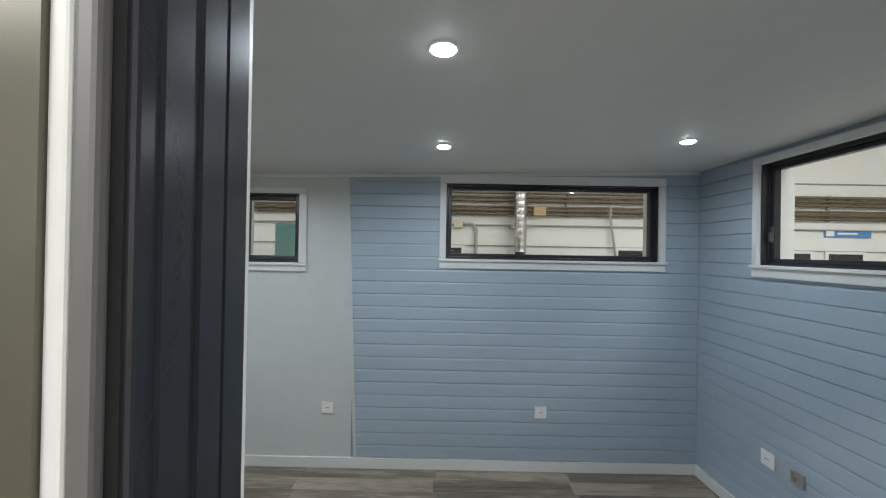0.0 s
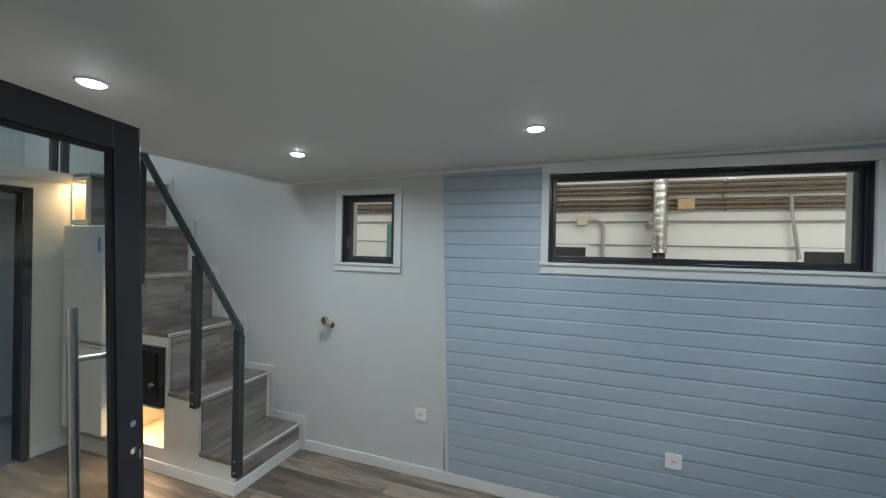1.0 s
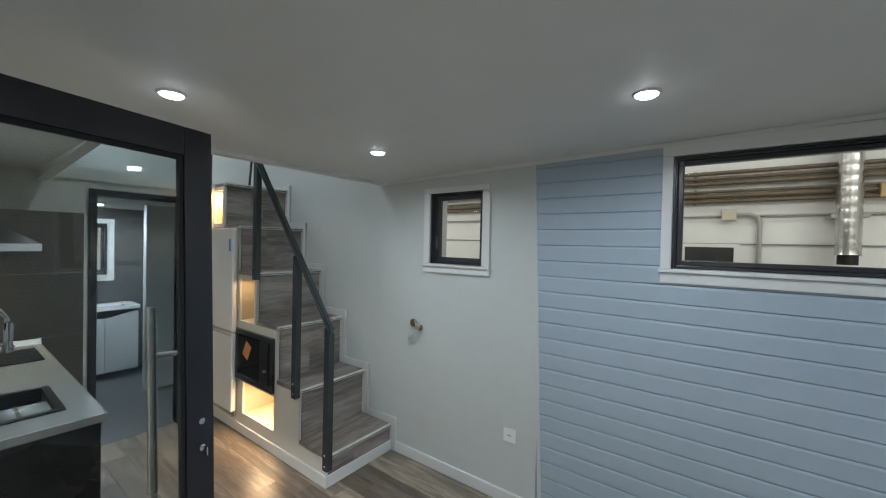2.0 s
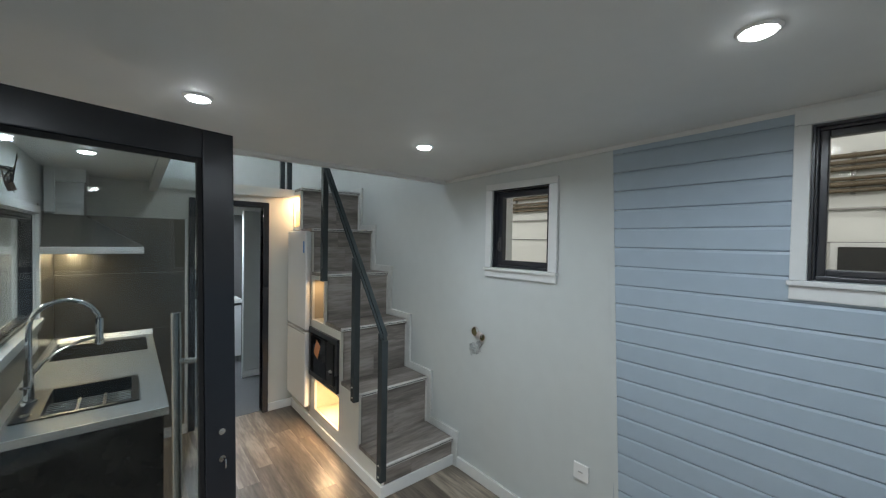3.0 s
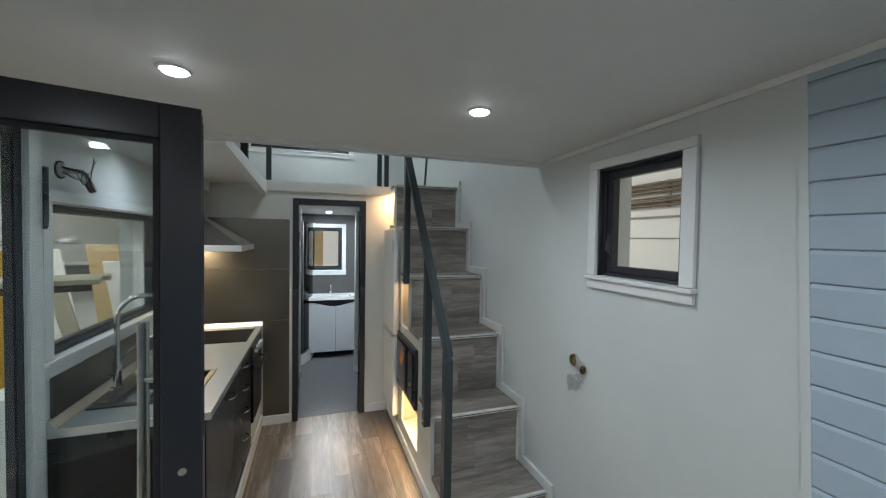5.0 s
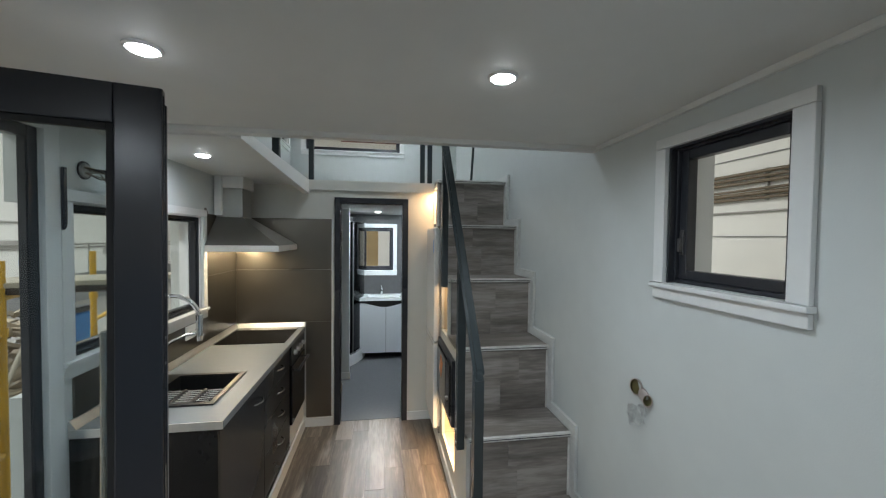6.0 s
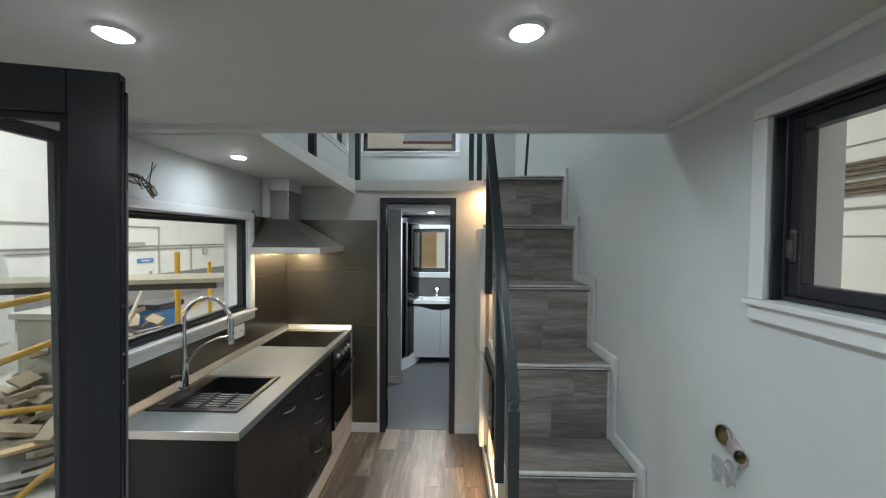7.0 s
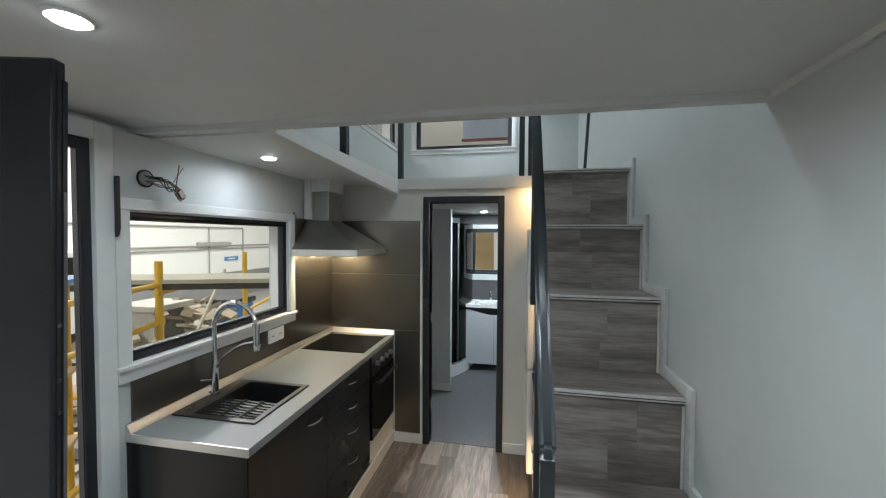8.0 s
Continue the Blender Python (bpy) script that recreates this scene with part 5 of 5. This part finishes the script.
for y in (-1.0, -3.6):
    part("post", boxes((-9.95, -9.87, y - 0.04, y + 0.04, GROUND, 1.1)), M_GREYPL, sr)
part("rail", boxes((-9.95, -9.87, -3.56, -1.04, 0.9, 0.98)), M_GREYPL, sr)
hc = thing("hanging_tarpaulin", "blue-grey tarpaulin hanging from the workshop roof", "tarpaulin")
bm = bmesh.new()
pts = []
for k in range(40):
    y = 0.95 + 2.6 * k / 39
    pts.append((-9.0 + 0.008 * math.sin(k * 0.5), y))
prism(bm, pts + [(x - 0.01, y) for x, y in pts[::-1]], 3.96, 6.2, "z")
part("sheet", bm, M_TARP, hc, smooth=True)
part("bottom_rail", boxes((-9.03, -8.96, 0.93, 3.57, 3.90, 3.955)), M_DARKRED, hc)
bm = boxes((-0.9, -0.2, -0.012, 0.012, 0, 2.35), bevel=0.002)
bmesh.ops.transform(bm, matrix=pose(-6.95, 2.05, GROUND, 8, 0, 90), verts=bm.verts)
tagged(part("plywood_sheet", bm, M_PLY), "plywood sheet leaning outside the bathroom window", "plywood", "plywood sheets")
# conduits, sign and tube lamp on the south wall
for z, x0, x1 in ((1.29, -20, -3), (1.18, -20, -3), (1.92, -12.6, -6.5)):
    bm = bmesh.new()
    cyl(bm, (x0, -7.96, z), (x1, -7.96, z), 0.022, 8)
    tagged(part("conduit_run", bm, M_PIPEG, smooth=True), "thin grey conduit along the workshop wall", "conduit", "wall conduits")
for x in (-12.6, -11.0, -14.2):
    bm = bmesh.new()
    cyl(bm, (x, -7.96, 0.3), (x, -7.96, 1.92 if x > -13 else 1.29), 0.022, 8)
    tagged(part("conduit_drop", bm, M_PIPEG, smooth=True), "grey upright conduit on the workshop wall", "conduit", "wall conduits")
tl = thing("tube_lamp", "long grey tube lamp on the workshop wall", "wall lamp")
part("housing", boxes((-11.9, -10.5, -7.99, -7.86, 1.27, 1.42), bevel=0.03), M_PIPEG, tl)
sg = thing("wall_sign", "blue sign with white mark on the workshop wall", "sign")
part("board", boxes((-12.35, -11.7, -7.99, -7.97, 0.74, 0.88)), M_SIGN, sg)
part("text_bar", boxes((-12.2, -11.85, -7.969, -7.965, 0.79, 0.83)), M_PLASTIC, sg)
bk = thing("alarm_bell", "small grey bell on the workshop wall", "bell")
bm = bmesh.new()
cyl(bm, (-15.0, -7.95, 0.95), (-15.0, -7.95, 1.2), 0.14, 16, 0.05)
part("body", bm, M_PIPEG, bk, smooth=True)

r5 = random.Random(5)
for i in range(14):
    bm = boxes((-r5.uniform(0.3, 0.8), r5.uniform(0.3, 0.8), -0.06, 0.06, 0, 0.03), bevel=0.002)
    bmesh.ops.transform(bm, matrix=pose(r5.uniform(-3.6, -1.6), r5.uniform(-2.9, -1.4), GROUND + 0.012 * i, 0, r5.uniform(-2, 2), r5.uniform(0, 180)), verts=bm.verts)
    tagged(part("offcut_board", bm, (M_PLY, M_PLANK, M_DARKWOOD)[i % 3]), "loose offcut board lying on the workshop floor", "board", "offcut boards")
# striped stand, buckets and a tarpaulined machine near the doorway
tr = thing("bucket_stand", "yellow steel stand with plank shelves", "stand")
for x, y in ((-2.2, -0.55), (-2.9, -1.15)):
    for dx in (0, 0.42):
        bm = bmesh.new()
        cyl(bm, (x + dx, y, GROUND), (x + dx, y, 1.285), 0.022, 12)
        part("post", bm, M_YEL, tr, smooth=True)
for z in (0.10, 0.62):
    bm = boxes((-0.58, 0.58, -0.2, 0.2, 0, 0.03), bevel=0.003)
    bmesh.ops.transform(bm, matrix=pose(-2.34, -0.85, z, 0, 0, 40), verts=bm.verts)
    part("shelf", bm, M_PLY, tr)
bm = boxes((-0.62, 0.62, -0.24, 0.24, 0, 0.04), bevel=0.003)
bmesh.ops.transform(bm, matrix=pose(-2.34, -0.85, 1.287, 0, 0, 40), verts=bm.verts)
part("top_tray", bm, M_BLUEB, tr, "blue tray top")
for z0, z1 in ((0.05, 0.62), (0.64, 1.26)):
    for a, b in (((-1.78, -0.55, z0), (-2.48, -1.15, z1)), ((-1.78, -0.55, z1), (-2.48, -1.15, z0))):
        a, b = Vector(a), Vector(b)
        for q in range(10):
            bm = bmesh.new()
            cyl(bm, a.lerp(b, q / 10), a.lerp(b, (q + 1) / 10), 0.024, 10)
            part("striped_brace", bm, M_YEL if q % 2 else M_RUBBER, tr, smooth=True)
gb = thing("green_crate", "small green plastic crate on the stand", "crate")
part("tub", boxes((-2.30, -2.05, -0.92, -0.68, 1.328, 1.42), bevel=0.01), mat("green_plastic", (0.10, 0.34, 0.10), 0.5), gb)
part("lid", boxes((-2.31, -2.04, -0.93, -0.67, 1.421, 1.435), bevel=0.004), M_PLASTIC, gb)
for i, (u, z, m) in enumerate(((-0.35, 0.651, M_PLASTIC), (-0.05, 0.651, M_TEAL), (0.28, 0.651, M_PLASTIC), (-0.2, 0.131, M_PLASTIC), (0.15, 0.131, M_GREYPL))):
    k = thing("paint_bucket", "used plastic paint bucket on the stand", "bucket", "paint buckets")
    x, y = -2.34 + u * math.cos(radians(40)), -0.85 + u * math.sin(radians(40))
    bm = bmesh.new()
    cyl(bm, (x, y, z), (x, y, z + 0.20), 0.09, 22, 0.105)
    part("pail", bm, m, k, smooth=True)
    bm = bmesh.new()
    cyl(bm, (x, y, z + 0.2005), (x, y, z + 0.215), 0.110, 22)
    part("lid", bm, M_PLASTIC, k, smooth=True)
for ob in [o for o in scene.objects if o.parent is None and o.name.split(".")[0] in ("bucket_stand", "green_crate", "paint_bucket")]:
    ob.location = (0.62, 0.06, 0.0)
van = thing("parked_van", "white delivery van parked in the workshop", "van")
bm = bmesh.new()
prism(bm, [(-5.75, -0.15), (-5.75, 0.75), (-5.60, 1.40), (-3.55, 1.45), (-2.9, 0.85), (-1.9, 0.62), (-1.75, 0.35), (-1.75, -0.20)], -6.6, -4.9, "y")
bmesh.ops.bevel(bm, geom=bm.edges[:], offset=0.07, segments=3, affect="EDGES")
part("body", bm, M_APPL, van, smooth=True)
for y in (-4.893, -6.607):
    bm = bmesh.new()
    prism(bm, [(-5.35, 0.78), (-5.25, 1.26), (-3.70, 1.30), (-3.13, 0.80)], y - 0.006, y + 0.006, "y")
    part("side_window", bm, M_HOB, van)
for x in (-4.95, -2.55):
    for y in (-6.55, -4.95):
        bm = bmesh.new()
        cyl(bm, (x, y - 0.09, GROUND + 0.31), (x, y + 0.09, GROUND + 0.31), 0.31, 28)
        wh = part("wheel", bm, M_RUBBER, van, smooth=True)
        bm = bmesh.new()
        cyl(bm, (x, y - 0.095, GROUND + 0.31), (x, y + 0.095, GROUND + 0.31), 0.19, 24)
        part("rim", bm, M_STEEL, wh, smooth=True)

# ---- panel boards, last ----
PITCH = 0.0899
pan_n = tagged(new("trim_panelling_north"), "pale blue horizontal board panelling", "panelling", kind="structure")
pan_e = tagged(new("trim_panelling_east"), "pale blue horizontal board panelling on the end wall", "panelling", kind="structure")
bm = bmesh.new()
for a, b, c, e in holed(-0.035, XR - 0.001, 0.076, 2.16, [W_BIG]):
    box(bm, a, b, YB - 0.0035, YB - 0.0005, c, e)
structure("trim_panel_backing", bm, M_BLUED, "blue backing behind the boards", "trim")
k, z = 0, 0.078
BTOP = 2.16
while z < BTOP - 0.004:
    top = min(z + PITCH, BTOP)
    gap = 0.0030
    for axis, u0, u1, hole, par in (("y", None, XR - 0.0083, W_BIG, pan_n), ("x", YF, YB - 0.0122, W_RIGHT, pan_e)):
        if axis == "y":
            # the panel edge leans a little
            u0 = 0.004 - 0.085 * (z - 0.08) / 2.0
        if top > hole[2] and z < hole[3]:
            segs = [(u0, hole[0] - 0.002, z, top - gap), (hole[1] + 0.002, u1, z, top - gap)]
            if z < hole[2]:
                segs.append((hole[0] - 0.002, hole[1] + 0.002, z, hole[2] - 0.004))
            if top > hole[3]:
                segs.append((hole[0] - 0.002, hole[1] + 0.002, hole[3] + 0.004, top - gap))
        else:
            segs = [(u0, u1, z, top - gap)]
        for a, b, c, e in segs:
            if e - c < 0.006 or b - a < 0.006:
                continue
            bm = bmesh.new()
            d0, d1 = 0.0118, 0.004
            if axis == "y":
                prism(bm, [(YB - d1, c), (YB - d1, e), (YB - d0 + 0.0035, e), (YB - d0, e - 0.0105), (YB - d0, c + 0.003), (YB - d0 + 0.002, c)], a, b, "x")
            else:
                prism(bm, [(XR + 0.004, c), (XR + 0.004, e), (XR - d0 + 0.0075, e), (XR - d0 + 0.004, e - 0.0105), (XR - d0 + 0.004, c + 0.003), (XR - d0 + 0.006, c)], a, b, "y")
            part("board", bm, M_BLUE, par)
    z += PITCH
    k += 1
structure("trim_panel_edge", prism(bmesh.new(), [(0.008, 0.076), (-0.078, CEIL - 0.002), (-0.100, CEIL - 0.002), (-0.014, 0.076)], YB - 0.013, YB - 0.0005, "y"), M_WALL, "slim upright edge strip of the panelling", "trim")

# floor planks, running along the room
fl = tagged(new("floor"), "grey-brown oak laminate plank floor", "floor", kind="structure")
PW, PL = 0.128, 0.92
y, row = YF - 0.02, 0
rnd = random.Random(11)
lib = {}
while y < YB:
    y1 = min(y + PW, YB)
    x = XB - 0.045 - rnd.uniform(0.1, 1.1)
    while x < XR:
        a, b = max(x, XB - 0.044), min(x + PL, XR)
        if b - a > 0.004:
            key = (round(b - a, 4), round(y1 - y, 4))
            if key not in lib:
                bm = bmesh.new()
                box(bm, 0.0003, b - a - 0.0003, 0.0003, y1 - y - 0.0003, -0.011, 0.0)
                tops = [e for e in bm.edges if all(abs(v.co.z) < 1e-6 for v in e.verts)]
                bmesh.ops.bevel(bm, geom=tops, offset=0.0005, segments=1, affect="EDGES")
                bmesh.ops.recalc_face_normals(bm, faces=bm.faces[:])
                me = bpy.data.meshes.new("plank")
                bm.to_mesh(me)
                bm.free()
                me.materials.append(M_FLOOR)
                lib[key] = me
            o = new("plank", lib[key])
            o.location = (a, y, 0.0)
            o.parent = fl
        x += PL
    y += PW
    row += 1
